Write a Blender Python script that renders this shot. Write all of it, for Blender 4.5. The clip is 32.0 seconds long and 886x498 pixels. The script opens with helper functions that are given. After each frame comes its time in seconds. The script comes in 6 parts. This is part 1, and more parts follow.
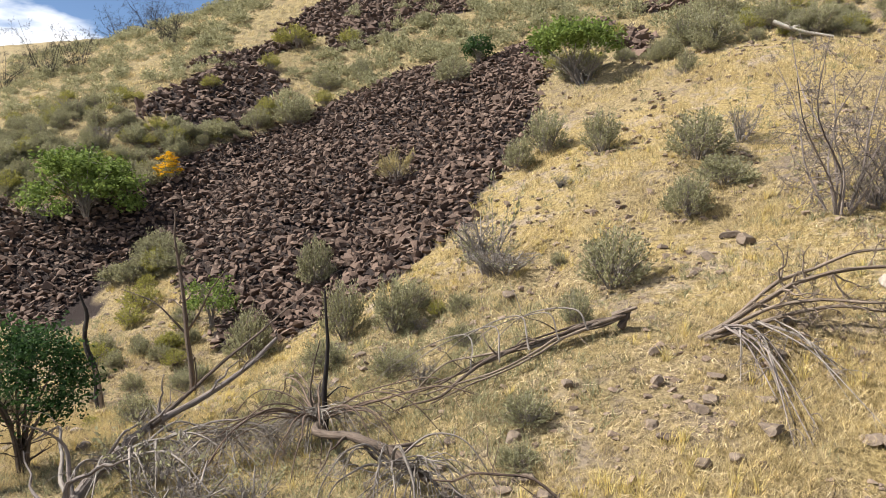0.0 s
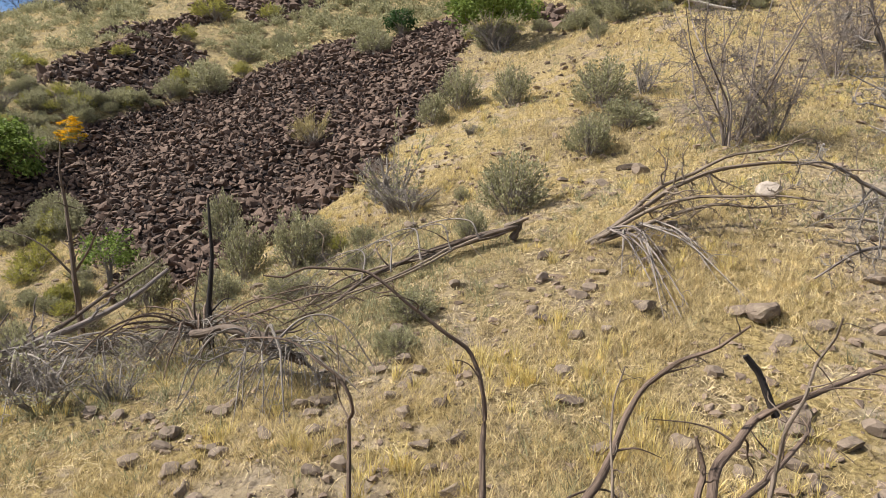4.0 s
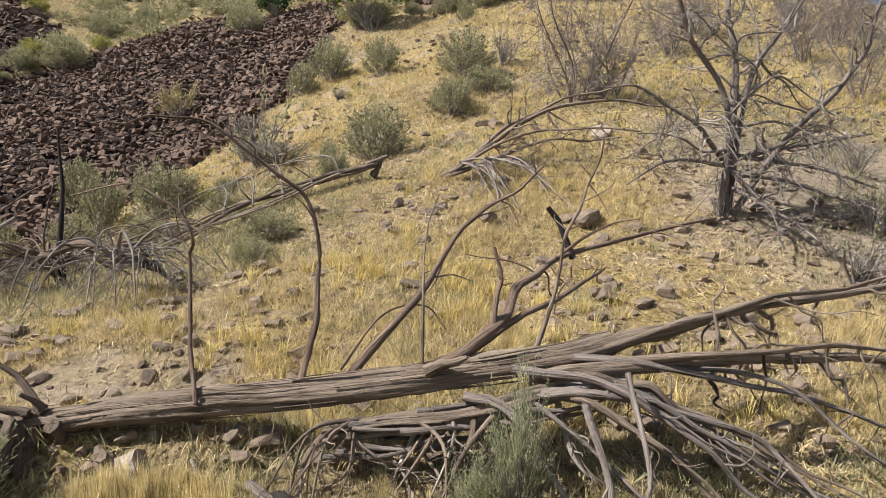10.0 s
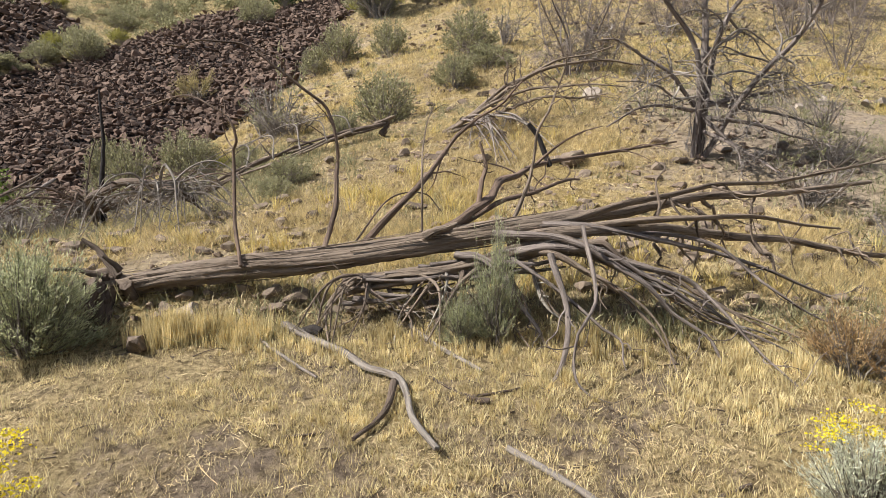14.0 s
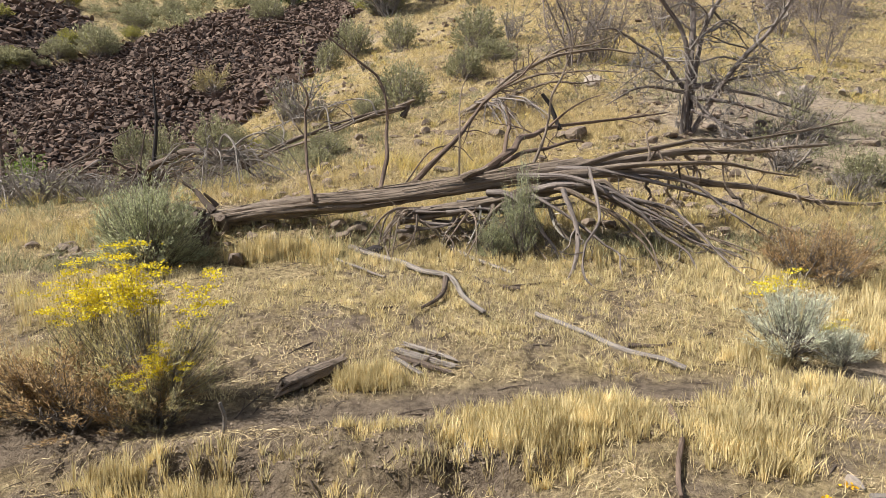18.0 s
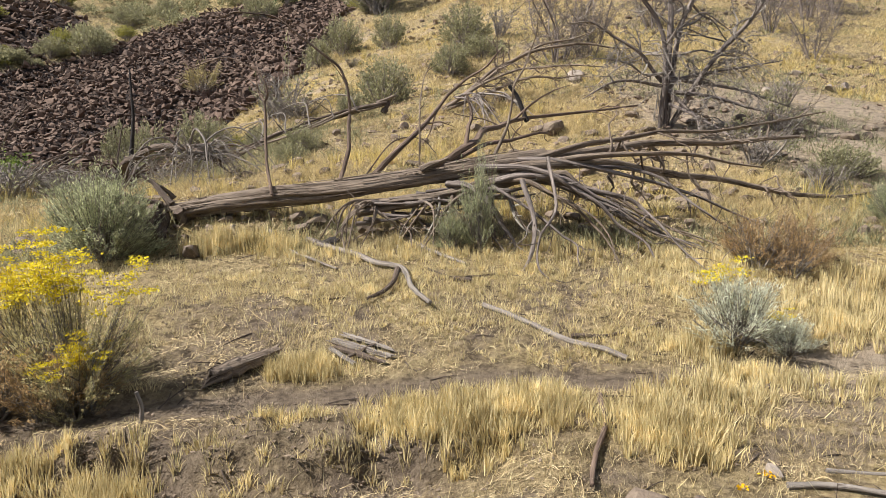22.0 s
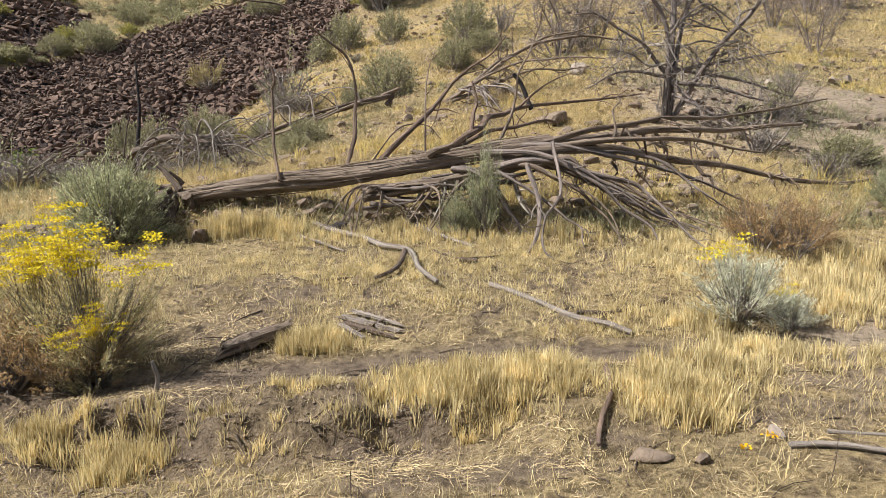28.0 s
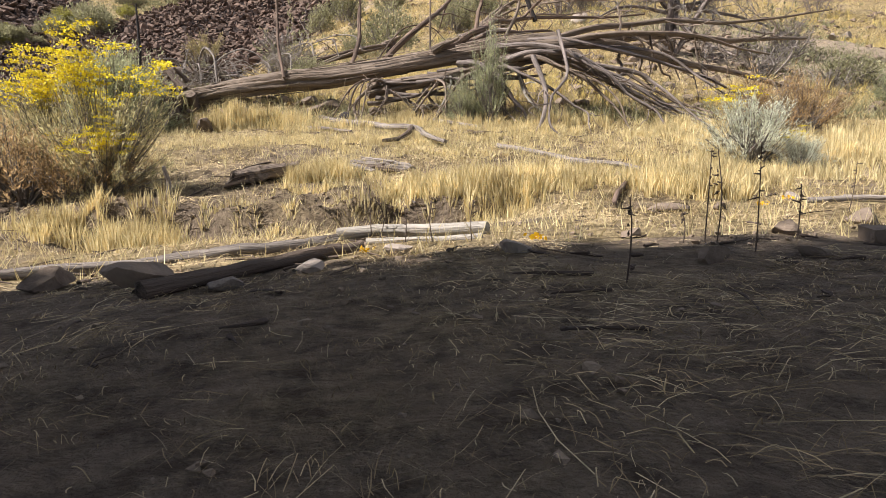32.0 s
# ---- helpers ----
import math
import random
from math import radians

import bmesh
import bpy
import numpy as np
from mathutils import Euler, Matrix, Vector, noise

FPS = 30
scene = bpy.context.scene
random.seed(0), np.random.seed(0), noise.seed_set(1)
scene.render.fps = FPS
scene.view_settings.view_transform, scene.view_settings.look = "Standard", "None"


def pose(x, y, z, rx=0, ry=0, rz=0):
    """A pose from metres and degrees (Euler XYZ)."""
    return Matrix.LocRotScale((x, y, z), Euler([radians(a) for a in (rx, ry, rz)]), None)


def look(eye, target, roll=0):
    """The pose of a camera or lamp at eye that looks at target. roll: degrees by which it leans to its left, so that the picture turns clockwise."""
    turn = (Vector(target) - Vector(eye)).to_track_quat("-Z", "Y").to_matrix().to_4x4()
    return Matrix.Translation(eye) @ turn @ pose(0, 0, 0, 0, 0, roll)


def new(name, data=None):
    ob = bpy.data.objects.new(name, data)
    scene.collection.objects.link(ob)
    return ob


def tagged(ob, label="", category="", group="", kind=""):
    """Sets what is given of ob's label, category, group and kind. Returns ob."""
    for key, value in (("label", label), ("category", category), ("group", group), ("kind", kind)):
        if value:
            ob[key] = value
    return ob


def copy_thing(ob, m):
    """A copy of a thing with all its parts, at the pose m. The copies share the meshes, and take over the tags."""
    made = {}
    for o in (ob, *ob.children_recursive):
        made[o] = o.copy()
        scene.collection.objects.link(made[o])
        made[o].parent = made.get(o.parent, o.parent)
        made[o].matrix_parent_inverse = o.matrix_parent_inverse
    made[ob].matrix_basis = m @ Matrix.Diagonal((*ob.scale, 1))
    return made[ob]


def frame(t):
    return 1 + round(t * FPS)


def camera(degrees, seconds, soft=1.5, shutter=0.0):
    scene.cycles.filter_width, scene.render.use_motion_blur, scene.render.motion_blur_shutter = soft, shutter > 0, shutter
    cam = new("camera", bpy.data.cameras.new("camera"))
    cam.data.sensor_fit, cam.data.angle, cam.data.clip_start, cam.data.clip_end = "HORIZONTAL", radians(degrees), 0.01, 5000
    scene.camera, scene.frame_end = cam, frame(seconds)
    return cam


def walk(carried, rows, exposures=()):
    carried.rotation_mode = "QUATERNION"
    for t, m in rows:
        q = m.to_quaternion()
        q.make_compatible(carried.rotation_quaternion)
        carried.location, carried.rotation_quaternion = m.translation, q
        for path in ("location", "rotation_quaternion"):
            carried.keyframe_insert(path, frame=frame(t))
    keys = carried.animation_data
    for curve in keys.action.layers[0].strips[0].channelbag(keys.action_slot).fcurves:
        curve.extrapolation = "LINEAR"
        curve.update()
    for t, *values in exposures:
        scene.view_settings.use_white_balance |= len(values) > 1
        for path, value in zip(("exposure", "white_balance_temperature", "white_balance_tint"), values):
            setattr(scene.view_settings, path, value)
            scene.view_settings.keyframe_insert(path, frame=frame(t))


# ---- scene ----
cam = camera(67.00, 32.0, soft=0.7)
# seconds, eye x y z, yaw to the left, pitch, roll in degrees
PATH = [
    (0, -1.346, 4.208, 6.622, 15.09, -7.57, -0.79),
    (0.5, -1.344, 4.289, 6.242, 15.06, -7.62, -0.80),
    (1, -1.345, 4.388, 5.886, 13.94, -7.68, -0.62),
    (1.5, -1.327, 4.469, 5.575, 13.53, -7.73, -0.54),
    (2, -1.307, 4.536, 5.296, 13.04, -7.75, -0.44),
    (2.5, -0.886, 4.445, 5.131, 12.72, -7.80, -0.37),
    (4.5, -0.479, 4.351, 4.683, 4.84, -7.76, 0.14),
    (5, -0.707, 4.363, 4.701, -2.56, -7.73, 0.72),
    (5.5, -0.296, 4.316, 4.675, -1.74, -7.74, 0.68),
    (6, 0.089, 4.330, 4.626, -1.33, -7.72, 0.57),
    (6.5, 0.270, 4.406, 4.567, -1.14, -7.68, 0.55),
    (7, 0.110, 4.510, 4.572, -0.99, -7.73, 0.47),
    (7.5, -0.025, 4.621, 4.397, -1.02, -7.70, 0.53),
    (8, -0.027, 4.646, 3.790, -0.96, -7.76, 0.53),
    (8.5, 0.059, 4.609, 3.507, -0.82, -7.91, 0.39),
    (9, 0.126, 4.523, 3.376, -0.68, -7.90, 0.29),
    (9.5, 0.156, 3.978, 3.376, -0.64, -7.84, 0.36),
    (10, 0.096, 3.476, 3.398, -0.66, -7.77, 0.45),
    (10.5, 0.036, 3.361, 3.271, -0.50, -7.79, 0.34),
    (11, -0.015, 3.422, 3.153, -0.27, -7.88, 0.25),
    (11.5, -0.059, 3.399, 3.050, -0.14, -7.95, 0.18),
    (12, -0.112, 3.272, 2.920, -0.11, -7.94, 0.04),
    (12.5, -0.110, 3.038, 2.771, -0.02, -7.98, -0.01),
    (13, 0.161, 2.643, 2.671, 0.15, -7.94, -0.02),
    (13.5, 0.278, 2.158, 2.527, 0.19, -7.92, -0.08),
    (15.5, -0.020, 1.724, 2.165, 0.06, -7.82, 0.07),
    (16, -0.045, 1.665, 1.973, 0.03, -7.90, 0.06),
    (16.5, -0.064, 1.253, 1.938, 0.03, -7.86, 0.12),
    (17, -0.087, 0.252, 1.962, 0.04, -7.84, 0.09),
    (17.5, -0.137, 0.018, 1.909, -0.06, -7.79, 0.08),
    (18, -0.237, 0.023, 1.860, -0.05, -7.80, 0.08),
    (18.5, -0.163, 0.044, 1.824, -0.01, -7.80, 0.05),
    (19, -0.000, -0.000, 1.800, -0.00, -7.79, -0.02),
    (19.5, 0.068, 0.033, 1.784, 0.00, -7.76, -0.02),
    (20, 0.069, 0.115, 1.768, 0.02, -7.72, -0.02),
    (20.5, 0.009, 0.154, 1.761, 0.09, -7.72, -0.06),
    (21, -0.021, 0.141, 1.752, 0.19, -7.73, -0.05),
    (21.5, 0.280, 0.128, 1.733, 0.12, -7.74, -0.08),
    (22, 0.308, 0.126, 1.739, 0.03, -7.77, -0.04),
    (22.5, 0.230, 0.186, 1.790, 0.12, -7.75, -0.10),
    (23, 0.116, 0.306, 1.766, 0.26, -7.72, -0.15),
    (23.5, 0.011, 0.434, 1.652, 0.32, -7.74, -0.18),
    (24, 0.114, 0.466, 1.648, 0.33, -7.72, -0.20),
    (24.5, 0.274, -0.003, 1.646, 0.27, -7.77, -0.23),
    (26.5, 0.346, 0.133, 1.497, 0.26, -7.85, -0.17),
    (27, 0.179, -0.046, 1.504, 0.31, -7.88, -0.20),
    (27.5, 0.187, -0.023, 1.547, 0.32, -7.89, -0.17),
    (28, 0.264, 0.004, 1.566, 0.24, -7.88, -0.16),
    (28.5, 0.315, 0.006, 1.419, 0.21, -7.85, -0.20),
    (29, 0.329, 0.015, 1.365, 0.19, -7.91, -0.19),
    (29.5, 0.299, 0.048, 1.278, 0.13, -7.87, -0.19),
    (30, 0.263, 0.055, 1.097, 0.10, -7.92, -0.24),
    (30.5, 0.231, 0.031, 0.915, 0.16, -7.95, -0.24),
    (31, 0.202, -0.040, 0.727, 0.11, -7.91, -0.18),
    (31.5, 0.189, -0.099, 0.614, 0.10, -7.94, -0.18),
    (32, 0.156, -0.175, 0.221, 0.04, -8.07, -0.25),
]


def aim(x, y, z, yaw, pitch, roll):
    a, b = radians(yaw), radians(pitch)
    ahead = Vector((-math.sin(a) * math.cos(b), math.cos(a) * math.cos(b), math.sin(b)))
    eye = Vector((x, y, z))
    return look(eye, eye + ahead * 2, roll)


walk(cam, [(row[0], aim(*row[1:])) for row in PATH], [(0, 1.10, 6560, 10), (2.5, 1.06, 6560, 10), (5, 0.93, 6560, 10), (29, 0.94, 6560, 11), (31, 1.0, 6640, 13), (32, 1.12, 6640, 14)])


# ---- light ----
SUN_AZ, SUN_EL = radians(261), radians(47)     # from the left, behind the first view; azimuth from +y clockwise
sun_from = Vector((math.sin(SUN_AZ) * math.cos(SUN_EL), math.cos(SUN_AZ) * math.cos(SUN_EL), math.sin(SUN_EL)))
sun = new("sun", bpy.data.lights.new("sun", "SUN"))
sun.data.energy, sun.data.angle, sun.data.color = 5.0, radians(0.55), (1.0, 0.955, 0.88)
sun.matrix_world = look(sun_from * 50, (0, 0, 0))
world = bpy.data.worlds.new("sky")
scene.world = world
world.use_nodes = True
wt = world.node_tree
for n in list(wt.nodes):
    wt.nodes.remove(n)
w_out, w_bg = wt.nodes.new("ShaderNodeOutputWorld"), wt.nodes.new("ShaderNodeBackground")
w_sky = wt.nodes.new("ShaderNodeTexSky")
w_sky.sky_type, w_sky.sun_disc = "NISHITA", False
w_sky.sun_elevation, w_sky.sun_rotation = SUN_EL, SUN_AZ
w_sky.air_density, w_sky.dust_density, w_sky.ozone_density = 0.7, 0.0, 5.0
w_sat = wt.nodes.new("ShaderNodeHueSaturation")
w_sat.inputs["Saturation"].default_value = 0.95
w_co, w_map, w_noise = wt.nodes.new("ShaderNodeTexCoord"), wt.nodes.new("ShaderNodeMapping"), wt.nodes.new("ShaderNodeTexNoise")
w_map.inputs["Scale"].default_value = (2.2, 2.2, 7.0)
w_map.inputs["Location"].default_value = (0.35, 0.1, 0.42)
w_noise.inputs["Scale"].default_value, w_noise.inputs["Detail"].default_value = 1.6, 7.0
w_ramp, w_mix = wt.nodes.new("ShaderNodeValToRGB"), wt.nodes.new("ShaderNodeMix")
w_ramp.color_ramp.elements[0].position, w_ramp.color_ramp.elements[1].position = 0.50, 0.60
w_mix.data_type = "RGBA"
w_mix.inputs[7].default_value = (13.0, 13.2, 13.8, 1)
wt.links.new(w_co.outputs["Generated"], w_map.inputs["Vector"])
wt.links.new(w_map.outputs["Vector"], w_noise.inputs["Vector"])
wt.links.new(w_noise.outputs["Fac"], w_ramp.inputs["Fac"])
wt.links.new(w_ramp.outputs["Color"], w_mix.inputs[0])
wt.links.new(w_sky.outputs["Color"], w_sat.inputs["Color"])
wt.links.new(w_sat.outputs["Color"], w_mix.inputs[6])
wt.links.new(w_mix.outputs[2], w_bg.inputs["Color"])
w_bg.inputs["Strength"].default_value = 0.052
wt.links.new(w_bg.outputs["Background"], w_out.inputs["Surface"])


# ---- materials ----
def mat(name, rough=0.9, spec=0.25):
    m = bpy.data.materials.new(name)
    m.use_nodes = True
    t = m.node_tree
    b = t.nodes["Principled BSDF"]
    b.inputs["Roughness"].default_value = rough
    b.inputs["Specular IOR Level"].default_value = spec
    return m, t, b


def node(t, kind, **values):
    n = t.nodes.new(kind)
    for k, v in values.items():
        n.inputs[k.replace("_", " ")].default_value = v
    return n


def ramp(t, fac, stops):
    r = t.nodes.new("ShaderNodeValToRGB")
    e = r.color_ramp.elements
    while len(e) < len(stops):
        e.new(0.5)
    for k, (p, c) in zip(e, stops):
        k.position, k.color = p, (*c, 1)
    t.links.new(fac, r.inputs["Fac"])
    return r.outputs["Color"]


def mix(t, fac, a, b, how="MIX"):
    n = t.nodes.new("ShaderNodeMix")
    n.data_type, n.blend_type = "RGBA", how
    for s, v in ((n.inputs[0], fac), (n.inputs[6], a), (n.inputs[7], b)):
        if isinstance(v, (int, float)):
            s.default_value = v
        elif isinstance(v, tuple):
            s.default_value = (*v, 1)
        else:
            t.links.new(v, s)
    return n.outputs[2]


def bump(t, b, height, strength, distance):
    n = node(t, "ShaderNodeBump", Strength=strength, Distance=distance)
    t.links.new(height, n.inputs["Height"])
    t.links.new(n.outputs["Normal"], b.inputs["Normal"])


def noise_of(t, co, scale, detail=5.0, rough=0.6):
    n = node(t, "ShaderNodeTexNoise", Scale=scale, Detail=detail, Roughness=rough)
    t.links.new(co, n.inputs["Vector"])
    return n.outputs["Fac"]


def ground_material():
    m, t, b = mat("dry_soil_and_litter", 0.95, 0.15)
    co = t.nodes.new("ShaderNodeNewGeometry").outputs["Position"]
    bare = t.nodes.new("ShaderNodeAttribute")
    bare.attribute_name = "bare"
    gold = t.nodes.new("ShaderNodeAttribute")
    gold.attribute_name = "gold"
    big, mid, fine, speck = (noise_of(t, co, s, 6) for s in (0.35, 2.6, 22.0, 90.0))
    soil = mix(t, mid, (0.122, 0.092, 0.069), (0.24, 0.187, 0.139))
    sandy = mix(t, mid, (0.34, 0.272, 0.204), (0.58, 0.478, 0.365))
    soil = mix(t, gold.outputs["Fac"], soil, sandy)
    soil = mix(t, ramp(t, fine, [(0.35, (0, 0, 0)), (0.75, (1, 1, 1))]), soil, (0.29, 0.23, 0.17))
    litter = mix(t, ramp(t, fine, [(0.3, (0, 0, 0)), (0.7, (1, 1, 1))]), (0.195, 0.145, 0.083), (0.49, 0.39, 0.22))
    golden = mix(t, ramp(t, fine, [(0.3, (0, 0, 0)), (0.7, (1, 1, 1))]), (0.225, 0.16, 0.07), (0.54, 0.42, 0.19))
    litter = mix(t, gold.outputs["Fac"], litter, golden)
    olive = t.nodes.new("ShaderNodeAttribute")
    olive.attribute_name = "olive"
    patch = ramp(t, mix(t, 0.5, big, mid), [(0.41, (0, 0, 0)), (0.51, (1, 1, 1))])
    cover = mix(t, patch, soil, litter)
    cover = mix(t, olive.outputs["Fac"], cover, mix(t, ramp(t, noise_of(t, co, 1.3, 5), [(0.35, (0, 0, 0)), (0.65, (1, 1, 1))]), (0.15, 0.118, 0.062), (0.36, 0.287, 0.148)))
    clod = ramp(t, noise_of(t, co, 8.0, 4, 0.7), [(0.38, (0.36, 0.34, 0.32)), (0.5, (0.95, 0.95, 0.95)), (0.66, (1.25, 1.25, 1.25))])
    cover, soil = mix(t, 0.8, cover, clod, "MULTIPLY"), mix(t, 0.6, soil, clod, "MULTIPLY")
    cover = mix(t, ramp(t, speck, [(0.66, (0, 0, 0)), (0.74, (1, 1, 1))]), cover, (0.13, 0.10, 0.078))
    under = t.nodes.new("ShaderNodeAttribute")
    under.attribute_name = "rubble"
    # basalt debris, coloured extra dark for the shade in gaps between blocks
    rubble_gap = mix(t, fine, (0.022, 0.017, 0.016), (0.06, 0.044, 0.04))
    t.links.new(mix(t, under.outputs["Fac"], mix(t, bare.outputs["Fac"], cover, soil), rubble_gap), b.inputs["Base Color"])
    bump(t, b, mix(t, 0.4, mix(t, 0.5, fine, speck), noise_of(t, co, 7.0, 6)), 1.0, 0.2)
    return m


def wood_material(name, dark, light, crack, rough=0.85):
    """Fibrous wood; the grain follows each stem by its own coordinate."""
    m, t, b = mat(name, rough, 0.2)
    a = t.nodes.new("ShaderNodeAttribute")
    a.attribute_name = "grain"
    mp = t.nodes.new("ShaderNodeMapping")
    mp.inputs["Scale"].default_value = (34, 34, 2.2)
    t.links.new(a.outputs["Vector"], mp.inputs["Vector"])
    fib = noise_of(t, mp.outputs["Vector"], 1.0, 6, 0.65)
    pos = t.nodes.new("ShaderNodeNewGeometry").outputs["Position"]
    blot = noise_of(t, pos, 3.5, 4)
    isl = t.nodes.new("ShaderNodeNewGeometry").outputs["Random Per Island"]
    c = mix(t, ramp(t, fib, [(0.28, (0, 0, 0)), (0.72, (1, 1, 1))]), dark, light)
    c = mix(t, ramp(t, blot, [(0.45, (0, 0, 0)), (0.7, (1, 1, 1))]), c, tuple(0.62 * v for v in light))
    c = mix(t, ramp(t, fib, [(0.30, (1, 1, 1)), (0.43, (0, 0, 0))]), c, crack)
    t.links.new(mix(t, 0.45, c, ramp(t, isl, [(0.0, (0.45, 0.45, 0.45)), (1.0, (1, 1, 1))]), "MULTIPLY"), b.inputs["Base Color"])
    bump(t, b, fib, 1.0, 0.05)
    return m


def leaf_material(name, stops, rough=0.75, clear=0.35, tufts=7.0, shade=0.42):
    """Leaves, blades and petals: a colour for each by chance, some light through them."""
    m, t, b = mat(name, rough, 0.2)
    isl = t.nodes.new("ShaderNodeNewGeometry").outputs["Random Per Island"]
    pos = t.nodes.new("ShaderNodeNewGeometry").outputs["Position"]
    n = noise_of(t, pos, 0.45, 4)
    c = mix(t, 0.4, ramp(t, isl, stops), ramp(t, n, stops))
    # light and shade of tufts, put into the colour as noise patches
    tuft = ramp(t, noise_of(t, pos, tufts, 3), [(0.36, (shade, 0.95 * shade, 0.9 * shade)), (0.52, (0.95, 0.95, 0.95)), (0.64, (1.25, 1.22, 1.18))])
    c = mix(t, 0.85, c, tuft, "MULTIPLY")
    t.links.new(c, b.inputs["Base Color"])
    tr = t.nodes.new("ShaderNodeBsdfTranslucent")
    t.links.new(c, tr.inputs["Color"])
    mx = t.nodes.new("ShaderNodeMixShader")
    mx.inputs[0].default_value = clear
    t.links.new(b.outputs[0], mx.inputs[1])
    t.links.new(tr.outputs[0], mx.inputs[2])
    t.links.new(mx.outputs[0], t.nodes["Material Output"].inputs["Surface"])
    return m


def rock_material(name, a, c, lichen, by_object=False):
    m, t, b = mat(name, 0.88, 0.25)
    pos = t.nodes.new("ShaderNodeNewGeometry").outputs["Position"]
    n1, n2 = noise_of(t, pos, 2.2, 5), noise_of(t, pos, 19.0, 6)
    if by_object:
        rnd = t.nodes.new("ShaderNodeObjectInfo").outputs["Random"]
    else:
        rnd = t.nodes.new("ShaderNodeNewGeometry").outputs["Random Per Island"]
    col = mix(t, ramp(t, rnd, [(0.0, (0, 0, 0)), (1.0, (1, 1, 1))]), a, c)
    col = mix(t, ramp(t, n2, [(0.35, (0, 0, 0)), (0.75, (0.7, 0.7, 0.7))]), col, tuple(1.5 * v for v in c))
    col = mix(t, ramp(t, n1, [(0.60, (0, 0, 0)), (0.70, (0.75, 0.75, 0.75))]), col, lichen)
    t.links.new(col, b.inputs["Base Color"])
    bump(t, b, n2, 0.8, 0.02)
    return m


M_GROUND = ground_material()
M_WOOD = wood_material("weathered_juniper_wood", (0.062, 0.044, 0.034), (0.38, 0.302, 0.238), (0.03, 0.022, 0.018))
M_TWIG = wood_material("grey_dead_twigs", (0.125, 0.102, 0.088), (0.41, 0.365, 0.325), (0.07, 0.055, 0.045))
M_BROWN = wood_material("brown_bark", (0.075, 0.052, 0.040), (0.20, 0.155, 0.125), (0.02, 0.014, 0.011))
M_FAN = wood_material("dark_weathered_limbs", (0.075, 0.058, 0.052), (0.36, 0.305, 0.275), (0.03, 0.023, 0.021))
M_LIMB = wood_material("dark_dry_limbs", (0.052, 0.035, 0.027), (0.28, 0.202, 0.157), (0.02, 0.014, 0.011))
M_GREY = wood_material("silvery_dead_bark", (0.20, 0.172, 0.152), (0.52, 0.47, 0.425), (0.09, 0.075, 0.063))
M_CHAR = wood_material("burnt_wood", (0.010, 0.008, 0.008), (0.055, 0.046, 0.044), (0.004, 0.004, 0.004), 0.7)
M_PALE = wood_material("bleached_wood", (0.30, 0.265, 0.225), (0.62, 0.575, 0.51), (0.12, 0.10, 0.08))
M_STRAW = leaf_material("dry_golden_grass", [(0, (0.36, 0.28, 0.125)), (0.45, (0.66, 0.545, 0.29)), (0.8, (0.86, 0.77, 0.50)), (1, (0.44, 0.41, 0.20))], tufts=5.0, shade=0.6)
M_GOLD = leaf_material("tall_golden_bunch_grass", [(0, (0.46, 0.35, 0.12)), (0.5, (0.66, 0.53, 0.2)), (0.85, (0.8, 0.69, 0.36)), (1, (0.42, 0.4, 0.16))])
M_HILLGRASS = leaf_material("sunburnt_hill_grass", [(0, (0.34, 0.265, 0.13)), (0.5, (0.59, 0.475, 0.24)), (1, (0.80, 0.675, 0.42))])
M_OLIVEGRASS = leaf_material("olive_hill_grass", [(0, (0.21, 0.182, 0.087)), (0.5, (0.40, 0.335, 0.158)), (1, (0.58, 0.485, 0.26))], tufts=1.6)
M_LITTER = leaf_material("straw_litter", [(0, (0.16, 0.115, 0.07)), (0.35, (0.36, 0.27, 0.155)), (0.7, (0.62, 0.50, 0.29)), (1, (0.8, 0.7, 0.46))], 0.8, 0.1)
M_SAGE = leaf_material("grey_green_sage_leaves", [(0, (0.165, 0.162, 0.088)), (0.5, (0.315, 0.305, 0.175)), (1, (0.46, 0.445, 0.28))], 0.75, 0.4)
M_SAGEFRESH = leaf_material("fresh_sage_leaves", [(0, (0.22, 0.24, 0.13)), (0.5, (0.42, 0.44, 0.265)), (1, (0.62, 0.63, 0.43))], 0.75, 0.5)
M_RABBIT = leaf_material("rabbitbrush_stems", [(0, (0.33, 0.29, 0.135)), (0.6, (0.54, 0.49, 0.27)), (1, (0.66, 0.60, 0.38))], 0.75, 0.5)
M_BLUESAGE = leaf_material("pale_blue_green_stems", [(0, (0.42, 0.44, 0.34)), (0.6, (0.66, 0.68, 0.55)), (1, (0.80, 0.79, 0.66))], 0.75, 0.5, shade=0.65)
M_RUST = leaf_material("rust_brown_weed", [(0.0, (0.26, 0.165, 0.09)), (0.6, (0.46, 0.325, 0.175)), (1.0, (0.62, 0.48, 0.27))], 0.75, 0.45)
M_YELLOW = leaf_material("yellow_flowers", [(0, (0.60, 0.48, 0.025)), (0.6, (0.78, 0.645, 0.04)), (1, (0.87, 0.76, 0.09))], shade=0.6)
M_ORANGE = leaf_material("orange_flowers", [(0.0, (0.74, 0.40, 0.015)), (1.0, (0.88, 0.58, 0.03))])
M_GREEN = leaf_material("bright_green_leaves", [(0.0, (0.08, 0.125, 0.026)), (0.5, (0.16, 0.225, 0.05)), (1.0, (0.26, 0.33, 0.09))])
M_DARKGREEN = leaf_material("dark_green_leaves", [(0.0, (0.018, 0.045, 0.014)), (0.6, (0.04, 0.085, 0.025)), (1.0, (0.075, 0.13, 0.04))])
